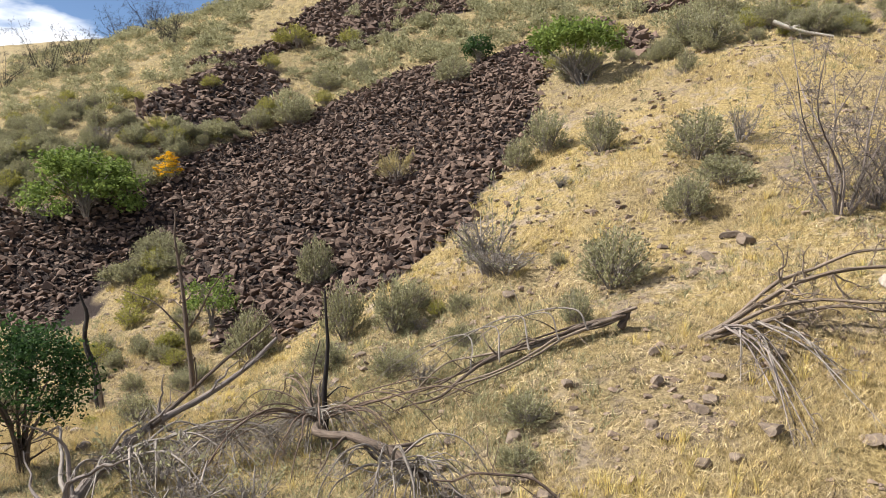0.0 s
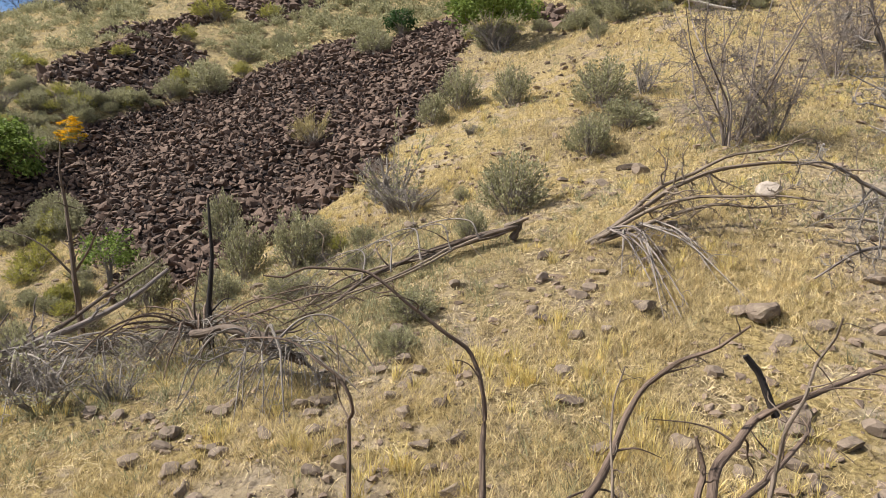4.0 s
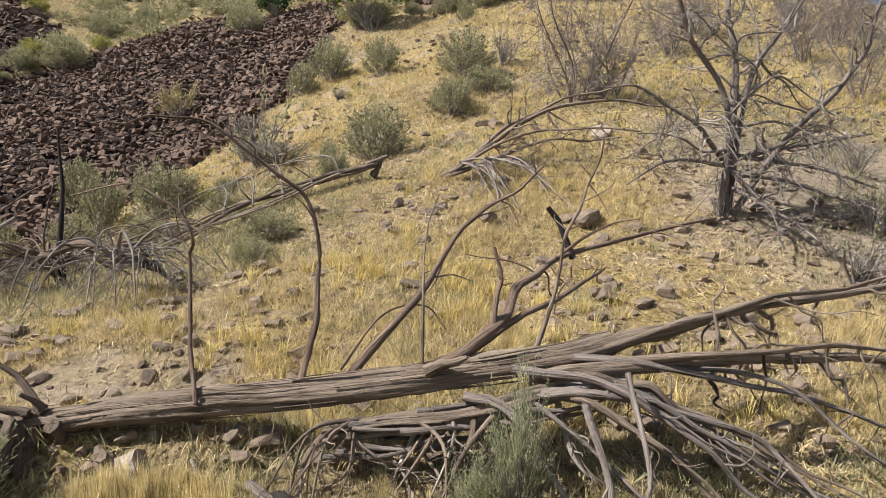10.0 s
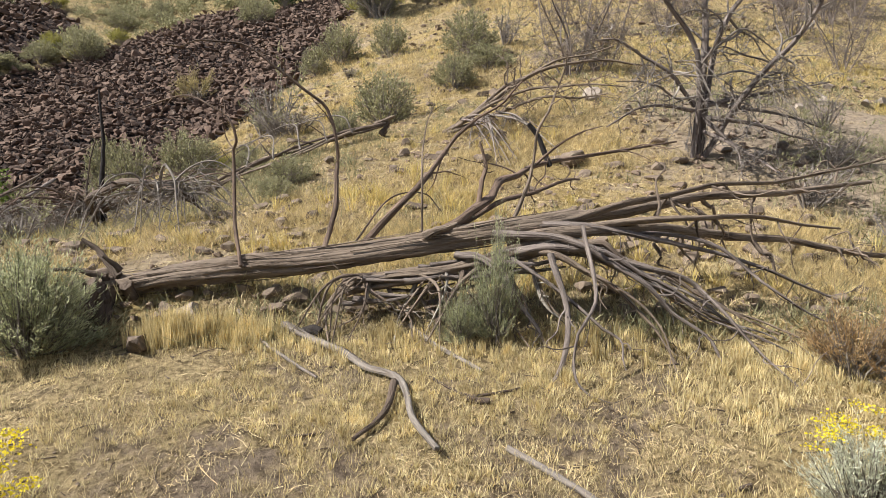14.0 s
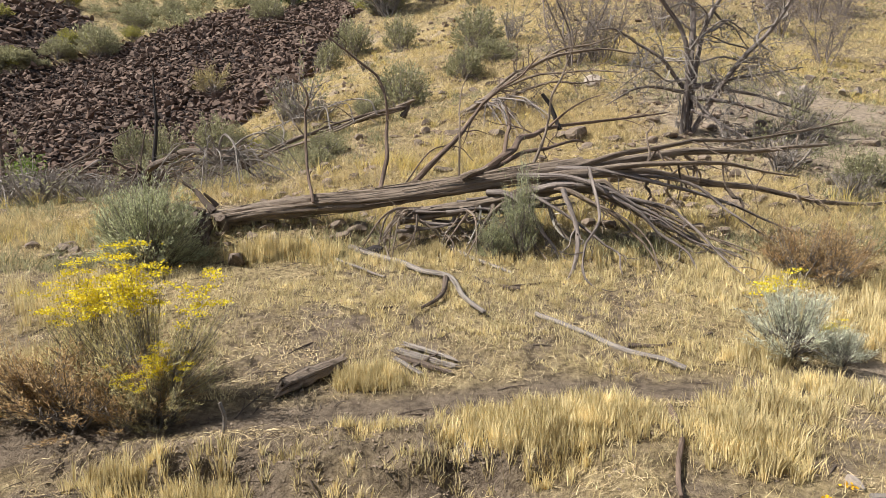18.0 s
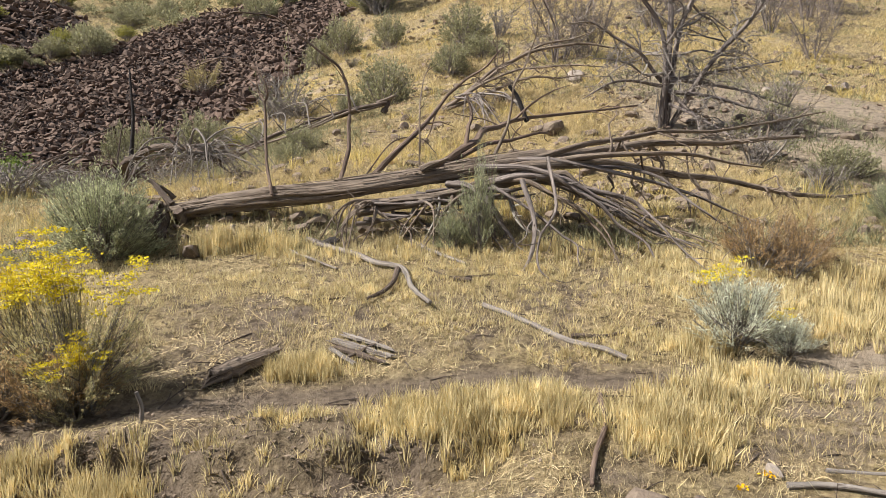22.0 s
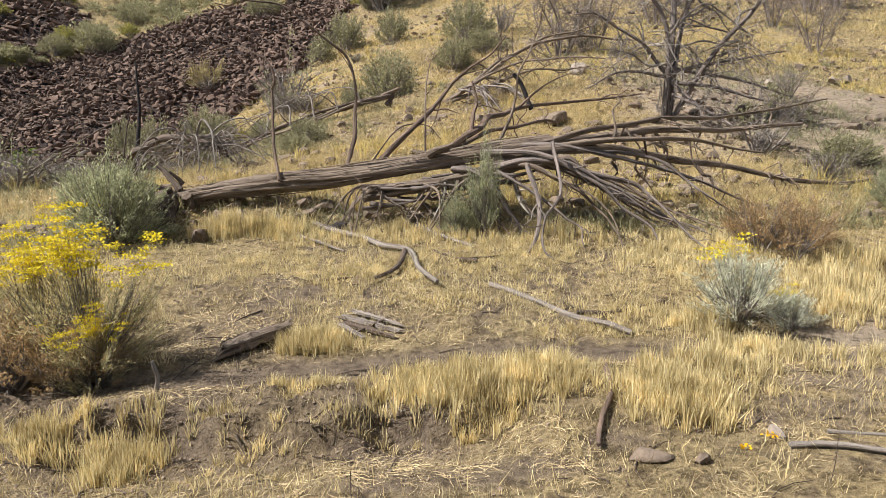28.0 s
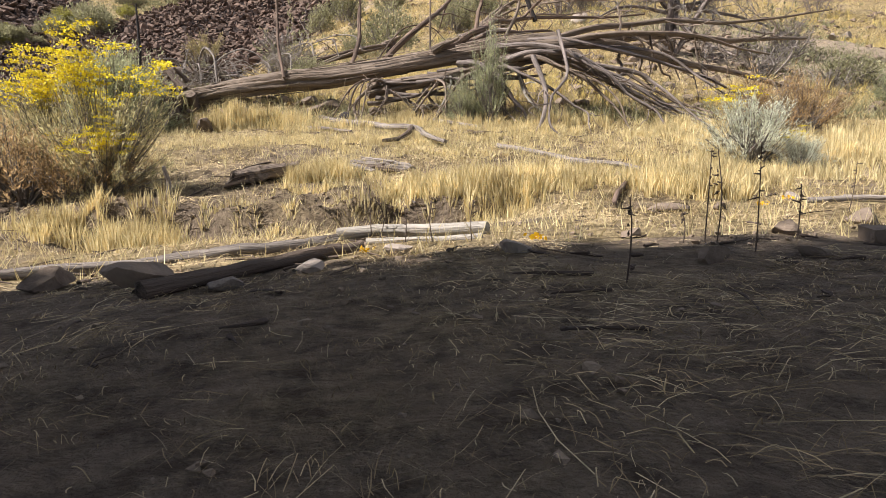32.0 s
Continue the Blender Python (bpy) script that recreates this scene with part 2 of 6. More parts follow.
M_LIME = leaf_material("yellow_green_leaves", [(0.0, (0.20, 0.195, 0.045)), (0.6, (0.36, 0.345, 0.09)), (1.0, (0.48, 0.44, 0.15))])
M_TALUS = rock_material("dark_basalt", (0.024, 0.0158, 0.013), (0.138, 0.092, 0.070), (0.28, 0.22, 0.175))
M_TALUSPART = rock_material("dark_basalt_block", (0.024, 0.0158, 0.013), (0.138, 0.092, 0.070), (0.28, 0.22, 0.175), True)
M_STONE = rock_material("brown_grey_stone", (0.085, 0.064, 0.05), (0.165, 0.128, 0.098), (0.23, 0.185, 0.135), True)
M_PALESTONE = rock_material("pale_lichen_stone", (0.19, 0.158, 0.135), (0.27, 0.23, 0.195), (0.42, 0.38, 0.32), True)


# ---- the lie of the land ----
# sections across the slope: x, then (y, z) up the hill
SECTIONS = [
    (-220, [(-60, -6), (30, -4), (100, 12), (180, 40), (260, 62), (420, 74)]),
    (-98, [(-60, -3), (15, -2.5), (35, -1), (60, 9), (100, 25), (180, 42), (420, 60)]),
    (-42, [(-60, -2), (0, -1.8), (24, -1.6), (33, 1.5), (42, 7), (76, 21.5), (95, 31.3), (130, 40), (420, 52)]),
    (-28, [(-60, -2), (0, -1.5), (15, -1.1), (31, -1.0), (41, 3.2), (48, 6.2), (56, 10.3), (74, 19.8), (92, 30.2), (120, 40), (420, 53)]),
    (-14.5, [(-60, -1.2), (0, -0.9), (10, -0.1), (16, 0.0), (23.5, -1.2), (32, 1.2), (42.5, 6.3), (54, 12.0), (63, 15.8), (85, 25.5), (130, 42), (420, 56)]),
    (-7.5, [(-60, -0.8), (0, -0.6), (5, -0.2), (10, 0.62), (13, 0.95), (17, 0.6), (24, 2.0), (30, 4.1), (44, 9.6), (57, 14.0), (68, 19.3), (130, 40), (420, 56)]),
    (-2.2, [(-60, -0.5), (0, -0.28), (3, -0.33), (3.9, -0.27), (4.5, -0.09), (5.3, -0.02), (6.5, 0.28), (8.4, 0.5), (10.5, 0.8), (14, 1.6), (19, 2.8), (22, 3.2), (35, 7.5), (44, 10.6), (57, 15.4), (68, 19.5), (130, 40), (420, 56)]),
    (0.5, [(-60, -0.4), (0, -0.1), (2.5, -0.14), (3.7, -0.12), (4.5, 0.0), (5.5, 0.07), (6.5, 0.27), (8.5, 0.62), (13.5, 1.75), (18.4, 2.95), (22.8, 3.95), (26.5, 4.85), (31, 6.75), (44, 11.2), (52, 13.7), (68, 19.8), (130, 40), (420, 56)]),
    (5, [(-60, -0.4), (0, 0.0), (3, -0.05), (5.6, 0.06), (7, 0.3), (9, 0.75), (12, 1.3), (14.4, 2.1), (19, 3.75), (26, 5.4), (44, 12.2), (56, 15.6), (75, 22), (130, 36), (420, 50)]),
    (14, [(-60, -0.4), (0, 0.1), (9, 0.9), (15, 2.1), (23, 3.85), (26, 5.1), (33, 7.5), (44, 12.3), (60, 18.5), (85, 26), (130, 34), (420, 46)]),
    (25, [(-60, -0.4), (0, 0.4), (10, 1.3), (20, 3.2), (30, 6.6), (37, 9.3), (41, 10.9), (46, 13.0), (56, 16.0), (66, 17.2), (85, 18.5), (420, 20)]),
    (45, [(-60, -0.4), (0, 0.8), (15, 1.6), (30, 4.4), (42, 7.5), (55, 10.5), (70, 12), (420, 13)]),
]
SEC_X = np.array([s[0] for s in SECTIONS], float)


def fall(v, a, b):
    """1 below a, 0 above b, smooth between."""
    k = np.clip((np.asarray(v, float) - a) / (b - a), 0, 1)
    return 1 - k * k * (3 - 2 * k)


def vnoise(x, y, seed=0):
    """Smooth value noise in 0..1 on a unit lattice."""
    x, y = np.asarray(x, float), np.asarray(y, float)
    i, j = np.floor(x), np.floor(y)
    u, v = x - i, y - j
    u, v = u * u * (3 - 2 * u), v * v * (3 - 2 * v)

    def h(a, b):
        s = np.sin(a * 127.1 + b * 311.7 + seed * 74.7) * 43758.5453
        return s - np.floor(s)

    return (h(i, j) * (1 - u) + h(i + 1, j) * u) * (1 - v) + (h(i, j + 1) * (1 - u) + h(i + 1, j + 1) * u) * v


def lay0(x, y):
    x, y = np.broadcast_arrays(np.asarray(x, float), np.asarray(y, float))
    zs = np.stack([np.interp(y, [p[0] for p in s[1]], [p[1] for p in s[1]]) for s in SECTIONS])
    k = np.clip(np.searchsorted(SEC_X, x) - 1, 0, len(SEC_X) - 2)
    w = np.clip((x - SEC_X[k]) / (SEC_X[k + 1] - SEC_X[k]), 0, 1)
    w = w * 0.5 + 0.5 * w * w * (3 - 2 * w)
    flat = zs.reshape(len(SECTIONS), -1)
    n = np.arange(flat.shape[1])
    kk = k.ravel()
    return (flat[kk, n] * (1 - w.ravel()) + flat[kk + 1, n] * w.ravel()).reshape(x.shape)


def trail(x, y):
    """How much a spot lies on the trodden path, 0..1."""
    mid = 5.02 + 0.10 * x + 0.05 * np.sin(x * 2.3) - 0.012 * x * x * (x < 0) + 0.14 * np.clip(x - 2.4, 0, 4) ** 1.3
    return fall(np.abs(y - mid), 0.10, 0.34) * fall(x, 6, 8)


def land(x, y):
    """The ground's height."""
    x, y = np.asarray(x, float), np.asarray(y, float)
    d = 0.05 + 0.035 * np.clip(y, 0, 60)
    z = (2 * lay0(x, y) + lay0(x + d, y) + lay0(x - d, y) + lay0(x, y + d) + lay0(x, y - d)) / 6
    far = np.clip((y - 6) / 20, 0, 1)
    z = z + (vnoise(x / 6, y / 6, 1) - 0.5) * 0.5 * far + (vnoise(x / 1.7, y / 1.7, 2) - 0.5) * (0.05 + 0.24 * far)
    z = z + (vnoise(x / 0.45, y / 0.45, 3) - 0.5) * (0.035 + 0.15 * far) + (vnoise(x / 0.15, y / 0.15, 4) - 0.5) * 0.018
    z = z - 0.035 * trail(x, y)
    z = z + 0.31 * np.exp(-((y - 9.34) / 0.36) ** 2) * fall(np.abs(x + 2.65), 0.9, 1.7)     # soil heaped under the log's butt
    # crumbled edge of the low bank in front of the path
    bank = fall(np.abs(x + 1.3), 1.0, 1.9) * fall(np.abs(y - 4.25), 0.1, 0.42)
    edge = 4.12 + 0.05 * np.sin(x * 3.1) + 0.16 * (vnoise(x / 0.3, x * 0 + 2, 8) - 0.5)
    z = z - 0.15 * fall(y - edge, -0.03, 0.05) * fall(edge - y, 0.12, 0.75) * fall(np.abs(x + 0.75), 1.1, 1.8)
    return z + bank * ((vnoise(x / 0.16, y / 0.16, 5) - 0.55) * 0.17 + (vnoise(x / 0.06, y / 0.06, 6) - 0.5) * 0.05 + 0.02)


# ---- builders ----
class Soup:
    """Gathers vertices, faces and the grain coordinate of one mesh."""

    def __init__(self):
        self.v, self.f, self.g, self.n = [], [], [], 0

    def add(self, verts, faces, grain=None):
        verts = np.asarray(verts, float).reshape(-1, 3)
        self.v.append(verts)
        self.g.append(np.zeros((len(verts), 3)) if grain is None else grain)
        self.f.append((np.asarray(faces, int) + self.n))
        self.n += len(verts)

    def mesh(self, name, material, smooth=True):
        me = bpy.data.meshes.new(name)
        v = np.concatenate(self.v).astype(np.float32)
        sizes = np.concatenate([np.full(len(f), f.shape[1], np.int32) for f in self.f])
        loops = np.concatenate([f.ravel() for f in self.f]).astype(np.int32)
        me.vertices.add(len(v))
        me.vertices.foreach_set("co", v.ravel())
        me.loops.add(len(loops))
        me.loops.foreach_set("vertex_index", loops)
        me.polygons.add(len(sizes))
        me.polygons.foreach_set("loop_start", np.concatenate([[0], np.cumsum(sizes)[:-1]]).astype(np.int32))
        me.polygons.foreach_set("loop_total", sizes)
        me.polygons.foreach_set("use_smooth", np.full(len(sizes), smooth))
        at = me.attributes.new("grain", "FLOAT_VECTOR", "POINT")
        at.data.foreach_set("vector", np.concatenate(self.g).astype(np.float32).ravel())
        me.materials.append(material)
        me.update(calc_edges=True)
        me.validate()
        return me


def part(name, soup, material, parent, label="", smooth=True):
    ob = new(name, soup.mesh(name, material, smooth))
    ob.parent = parent
    return tagged(ob, label)


def thing(name, label, category, x, y, z=None, group="", turn=0.0, size=1.0):
    """An empty at a thing's base."""
    ob = new(name)
    ob.empty_display_size = 0.2
    ob.matrix_world = Matrix.Translation((x, y, float(land(x, y)) if z is None else z)) @ Matrix.Rotation(turn, 4, "Z") @ Matrix.Scale(size, 4)
    return tagged(ob, label, category, group)


def spline(pts, steps):
    p = np.asarray(pts, float)
    if len(p) < 3:
        t = np.linspace(0, 1, steps)[:, None]
        return p[0] * (1 - t) + p[-1] * t
    q = np.concatenate([[2 * p[0] - p[1]], p, [2 * p[-1] - p[-2]]])
    u = np.linspace(0, len(p) - 1, steps)
    i = np.minimum(u.astype(int), len(p) - 2)
    t = (u - i)[:, None]
    a, b, c, d = q[i], q[i + 1], q[i + 2], q[i + 3]
    return 0.5 * (2 * b + (c - a) * t + (2 * a - 5 * b + 4 * c - d) * t * t + (3 * b - a - 3 * c + d) * t ** 3)


def tube(s, pts, r0, r1, sides=6, steps=None, rough=0.12, rng=None, power=1.0, ends=True, kinky=1.0):
    """A tapered, slightly lumpy stem along a smooth line."""
    steps = steps or max(3, (7 if sides > 6 else 4) * (len(pts) - 1))
    c = spline(pts, steps)
    rng = rng or np.random.default_rng(int(abs(c.sum()) * 977) % 99991)
    if steps > 5:  # knots and kinks of dry wood
        m = max(3, steps // 3 if steps < 60 else steps // 12)
        kink = rng.normal(size=(m, 3)) * min(0.9 * r0, 0.032) * kinky
        kink[0] = 0
        u = np.linspace(0, m - 1, steps)
        c = c + np.stack([np.interp(u, np.arange(m), kink[:, k]) for k in range(3)], 1)
    d = np.gradient(c, axis=0)
    d /= np.linalg.norm(d, axis=1, keepdims=True) + 1e-9
    up = np.array([0.13, 0.21, 1.0]) if abs(d[0, 2]) < 0.9 else np.array([1.0, 0.1, 0])
    a = np.cross(d, up)
    a /= np.linalg.norm(a, axis=1, keepdims=True) + 1e-9
    b = np.cross(a, d)
    w = np.linspace(0, 1, steps) ** power
    r = r0 * (1 - w) + r1 * w
    ang = np.arange(sides) * 2 * np.pi / sides
    lump = 1 + rough * (rng.random((steps, sides)) * 0.7 + rng.random((1, sides)) * 1.3 - 1.0) * 1.6
    rr = (r[:, None] * lump)[:, :, None]
    v = c[:, None] + rr * (np.cos(ang)[None, :, None] * a[:, None] + np.sin(ang)[None, :, None] * b[:, None])
    along = np.concatenate([[0], np.cumsum(np.linalg.norm(np.diff(c, axis=0), axis=1))])
    g = np.stack([np.cos(ang)[None] * r[:, None] + 0 * along[:, None], np.sin(ang)[None] * r[:, None] + 0 * along[:, None], along[:, None] + 0 * ang[None]], -1) + rng.random(3) * 9
    i, j = np.meshgrid(np.arange(steps - 1), np.arange(sides), indexing="ij")
    k = (j + 1) % sides
    f = np.stack([i * sides + j, i * sides + k, (i + 1) * sides + k, (i + 1) * sides + j], -1).reshape(-1, 4)
    s.add(v.reshape(-1, 3), f, g.reshape(-1, 3))
    if ends:
        for row, flip in ((0, 1), (steps - 1, 0)):
            ring = v[row]
            mid = ring.mean(0) + d[row] * (-0.25 if flip else 0.25) * r[row]
            o = np.arange(sides)
            tri = np.stack([o, (o + 1) % sides, np.full(sides, sides)], 1)
            s.add(np.concatenate([ring, mid[None]]), tri[:, ::-1] if flip else tri, np.concatenate([g[row], g[row].mean(0)[None]]))
    return c, r


def blades(s, base, height, width, lean, rng, bend=0.5, tall=True):
    """Upright blades: rows of base points, heights, widths and how far the tips lean (rows of x, y)."""
    n = len(base)
    a = rng.random(n) * 2 * np.pi
    side = np.stack([np.cos(a), np.sin(a), 0 * a], 1) * (width * 0.5)[:, None]
    tip = base + np.concatenate([lean, height[:, None]], 1)
    if tall:
        mid = base + np.concatenate([lean * (1 - bend) * 0.6, 0.55 * height[:, None]], 1)
        v = np.stack([base - side, base + side, mid + side * 0.8, mid - side * 0.8, tip], 1)
        o = np.arange(n)[:, None] * 5
        s.add(v.reshape(-1, 3), o + np.array([0, 1, 2, 3]))
        s.f.append(o + np.array([3, 2, 4]) + s.n - 5 * n)
    else:
        v = np.stack([base - side, base + side, tip], 1)
        s.add(v.reshape(-1, 3), np.arange(n)[:, None] * 3 + np.array([0, 1, 2]))


def leaves(s, centre, size, rng, flat=0.0, shape=0.55):
    """Small four-cornered leaves at the given points, turned every way."""
    n = len(centre)
    d = rng.normal(size=(n, 3))
    d[:, 2] *= 1 - flat
    d /= np.linalg.norm(d, axis=1, keepdims=True)
    e = np.cross(d, rng.normal(size=(n, 3)))
    e /= np.linalg.norm(e, axis=1, keepdims=True)
    size = size[:, None]
    v = np.stack([centre - d * size * 0.5, centre + e * size * shape * 0.5, centre + d * size * 0.5, centre - e * size * shape * 0.5], 1)
    s.add(v.reshape(-1, 3), np.arange(n)[:, None] * 4 + np.array([0, 1, 2, 3]))


def along(s, p, d, length, width, rng):
    """Narrow leaves at points p that point along d."""
    n = len(p)
    d = d / (np.linalg.norm(d, axis=1, keepdims=True) + 1e-9)
    e = np.cross(d, rng.normal(size=(n, 3)))
    e /= np.linalg.norm(e, axis=1, keepdims=True) + 1e-9
    ln, w = length[:, None], width[:, None]
    v = np.stack([p, p + d * ln * 0.55 + e * w, p + d * ln, p + d * ln * 0.55 - e * w], 1)
    s.add(v.reshape(-1, 3), np.arange(n)[:, None] * 4 + np.arange(4))


def boulder(size, squash, rng, level=3):
    """A worn block: a ball cut by chance planes, with a rough skin."""
    bm = bmesh.new()
    bmesh.ops.create_icosphere(bm, subdivisions=level, radius=1.0)
    bm.verts.index_update()
    p = np.array([v.co for v in bm.verts])
    f = np.array([[k.index for k in q.verts] for q in bm.faces])
    bm.free()
    for _ in range(12):
        n = rng.normal(size=3)
        n /= np.linalg.norm(n)
        over = np.maximum(0, p @ n - rng.uniform(0.38, 0.8))
        p = p - over[:, None] * n * 0.99
    q = p * 2.3 + rng.random(3) * 50
    p = p * (1 + 0.10 * (vnoise(q[:, 0] + q[:, 2], q[:, 1] - q[:, 2], 3) - 0.5) + 0.07 * (vnoise(q[:, 0] * 3 + q[:, 2] * 2, q[:, 1] * 3, 4) - 0.5))[:, None]
    return p * np.array(squash) * size * 0.6, f


def stone_soup(s, at, size, rng, squash=(1.0, 0.8, 0.62), detail=1):
    """One angular block: the hull of a few points in a box, cut flat by chance."""
    bm = bmesh.new()
    p = rng.uniform(-1, 1, (11 if detail == 1 else 26, 3))
    p /= np.max(np.abs(p), axis=1, keepdims=True) ** 0.75 + 0.15
    if detail > 1:
        p /= np.linalg.norm(p, axis=1, keepdims=True) ** 0.5
    p *= np.array(squash) * size * 0.5
    for q in p:
        bm.verts.new(q)
    bmesh.ops.convex_hull(bm, input=bm.verts)
    bmesh.ops.delete(bm, geom=[v for v in bm.verts if not v.link_faces], context="VERTS")
    bmesh.ops.triangulate(bm, faces=bm.faces)
    bm.verts.index_update()
    v = np.array([q.co for q in bm.verts])
    f = np.array([[k.index for k in q.verts] for q in bm.faces])
    bm.free()
    s.add(v + np.asarray(at), f)
    return v, f


def twiggy(s, pts, r0, r1, rng, level=2, count=7, reach=0.5, droop=0.0, sides=6, curl=0.35, start=0.2, thin=None, side=None):
    """A limb with side branches, each with side branches of its own."""
    c, r = tube(s, pts, r0, r1, sides, rng=rng, rough=0.24 if sides > 6 else 0.14)
    if level == 0:
        return
    n = len(c)
    total = np.linalg.norm(np.diff(c, axis=0), axis=1).sum()
    for _ in range(count):
        k = int(n * (start + (0.97 - start) * rng.random()))
        k = min(max(k, 1), n - 2)
        d = c[k + 1] - c[k - 1]
        d /= np.linalg.norm(d)
        o = np.cross(d, rng.normal(size=3))
        o /= np.linalg.norm(o)
        go = d * rng.uniform(0.2, 0.8) + o * rng.uniform(0.5, 1.0)
        ln = total * reach * rng.uniform(0.45, 1.0) * (1.1 - 0.5 * k / n)
        p, q = c[k], [c[k]]
        steps = 4
        for m in range(steps):
            go = go + rng.normal(size=3) * curl + np.array([0, 0, -droop])
            go /= np.linalg.norm(go)
            p = p + go * ln / steps
            q.append(p)
        rr = max(r[k] * rng.uniform(0.35, 0.6), thin or 0.004)
        twiggy(side or s, q, rr, max(rr * 0.25, 0.6 * (thin or 0.003)), rng, level - 1, max(2, int(count * 0.6)), reach * 0.9, droop, max(3, sides - 2), curl, 0.25, thin)


# ---- the ground ----
def ground():
    ys = np.concatenate([-np.geomspace(400, 2.2, 22), np.arange(-1.6, 0.4, 0.2), np.arange(0.4, 7.4, 0.05), np.arange(7.4, 13, 0.11), np.arange(13, 30, 0.26),
                         np.arange(30, 90, 0.7), np.geomspace(90, 430, 26)])
    u = np.linspace(-1, 1, 300)
    inner = np.sign(u) * (0.35 * np.abs(u) + 0.65 * np.abs(u) ** 1.8)
    rows = []
    for y in ys:
        a, b = 7 + 1.28 * abs(y), 7 + 0.85 * abs(y)
        x = np.where(inner < 0, inner * a, inner * b)
        lo = np.linspace(0, 1, 6)[1:] ** 2 * (max(460 - a, 5)) + a
        hi = np.linspace(0, 1, 6)[1:] ** 2 * (max(460 - b, 5)) + b
        rows.append(np.concatenate([-lo[::-1], x, hi]))
    x = np.array(rows)
    y = np.repeat(ys[:, None], x.shape[1], 1)
    z = land(x, y)
    n, m = x.shape
    i, j = np.meshgrid(np.arange(n - 1), np.arange(m - 1), indexing="ij")
    f = np.stack([i * m + j, i * m + j + 1, (i + 1) * m + j + 1, (i + 1) * m + j], -1).reshape(-1, 4)
    s = Soup()
    s.add(np.stack([x, y, z], -1), f)
    me = s.mesh("ground", M_GROUND)
    for name, values in (("bare", bareness(x, y)), ("gold", goldness(x, y)), ("rubble", rocky(x, y)), ("olive", oliveness(x, y))):
        me.attributes.new(name, "FLOAT", "POINT").data.foreach_set("value", values.astype(np.float32).ravel())
    return tagged(new("ground", me), "dry brown soil with straw litter and a trodden path", "ground", kind="structure")


def within(x, y, poly):
    """Whether spots lie inside a ring of corners."""
    x, y = np.asarray(x, float), np.asarray(y, float)
    inside = np.zeros(x.shape, bool)
    for (ax, ay), (bx, by) in zip(poly, poly[1:] + poly[:1]):
        if ay != by:
            inside ^= ((ay > y) != (by > y)) & (x < (bx - ax) * (y - ay) / (by - ay) + ax)
    return inside


TALUS = [(-30, 28.5), (-36, 33), (-46, 34), (-46, 38), (-38, 38.5), (-33.3, 40), (-32.5, 44), (-32.6, 48), (-30.2, 51.8), (-26.6, 55.6), (-24.3, 57.2), (-22, 60.5), (-18.5, 61),
         (-15, 58.5), (-12, 60.5), (-8.6, 63), (-7.4, 54), (-6.3, 45), (-6.2, 38.7), (-6.6, 34), (-7.2, 29.5), (-7.6, 27.2), (-9.2, 25.8), (-11.5, 26.6), (-14.5, 26.2), (-16.5, 27.6),
         (-19.5, 30), (-23.6, 34.5), (-27.8, 38.2), (-27.8, 33), (-26.4, 28.6)]
TALUS_UP = [[(-40.5, 50.5), (-35.7, 52), (-31.5, 52.9), (-31, 57), (-31, 61), (-35, 65), (-38.7, 65.5), (-40.5, 60)],
            [(-43.6, 63.7), (-38.7, 65), (-36, 66), (-34, 73.5), (-30, 75.5), (-34.3, 80.6), (-37.8, 76), (-40, 69)],
            [(-41, 77), (-39.5, 85.5), (-33.3, 88), (-19, 86), (-18.5, 79), (-24.3, 75.7), (-26.6, 71.3), (-30.3, 69.6), (-33, 75)],
            [(-5, 61.7), (-2.7, 64), (0.5, 57), (0, 49), (-1.5, 50), (-2.1, 57.5)], [(-1.3, 67), (0.8, 74), (5.7, 72), (4.5, 65.3), (0.5, 64.6)]]


def rocky(x, y):
    x, y = np.asarray(x, float), np.asarray(y, float)
    x, y = x + (vnoise(x / 3.1, y / 3.1, 81) - 0.5) * 1.6 + (vnoise(x / 0.9, y / 0.9, 82) - 0.5) * 1.0, y + (vnoise(x / 2.7, y / 2.7, 83) - 0.5) * 1.8
    r = within(x, y, TALUS).astype(float)
    for p in TALUS_UP:
        r = np.maximum(r, within(x, y, p))
    return r


def herby(x, y):
    """Grey-green ground between the fallen junipers, 0..1."""
    return fall(np.hypot((x + 6.5) / 5.5, (y - 18) / 6.5), 0.55, 1.1) * (0.45 + 0.8 * vnoise(x / 1.4, y / 1.4, 24))


def oliveness(x, y):
    return np.clip(0.75 * herby(x, y) + fall(-y - 0.5 * (-x - 8), -58, -38) * (0.55 + 0.7 * vnoise(x / 5, y / 5, 23)), 0, 1)


def goldness(x, y):
    g = fall(-vnoise(x / 4.5, y / 4.5, 21), -0.68, -0.5) * (y > 9) * fall(y, 40, 60)
    sand = fall(-x, -4.2, -1.8) * (y < 9) * 0.9 + fall(np.hypot((x - 10) / 7, (y - 16.5) / 8.5), 0.5, 1.1) * 0.6
    return np.clip(g + 0.15 * (y > 10) + sand, 0, 1)


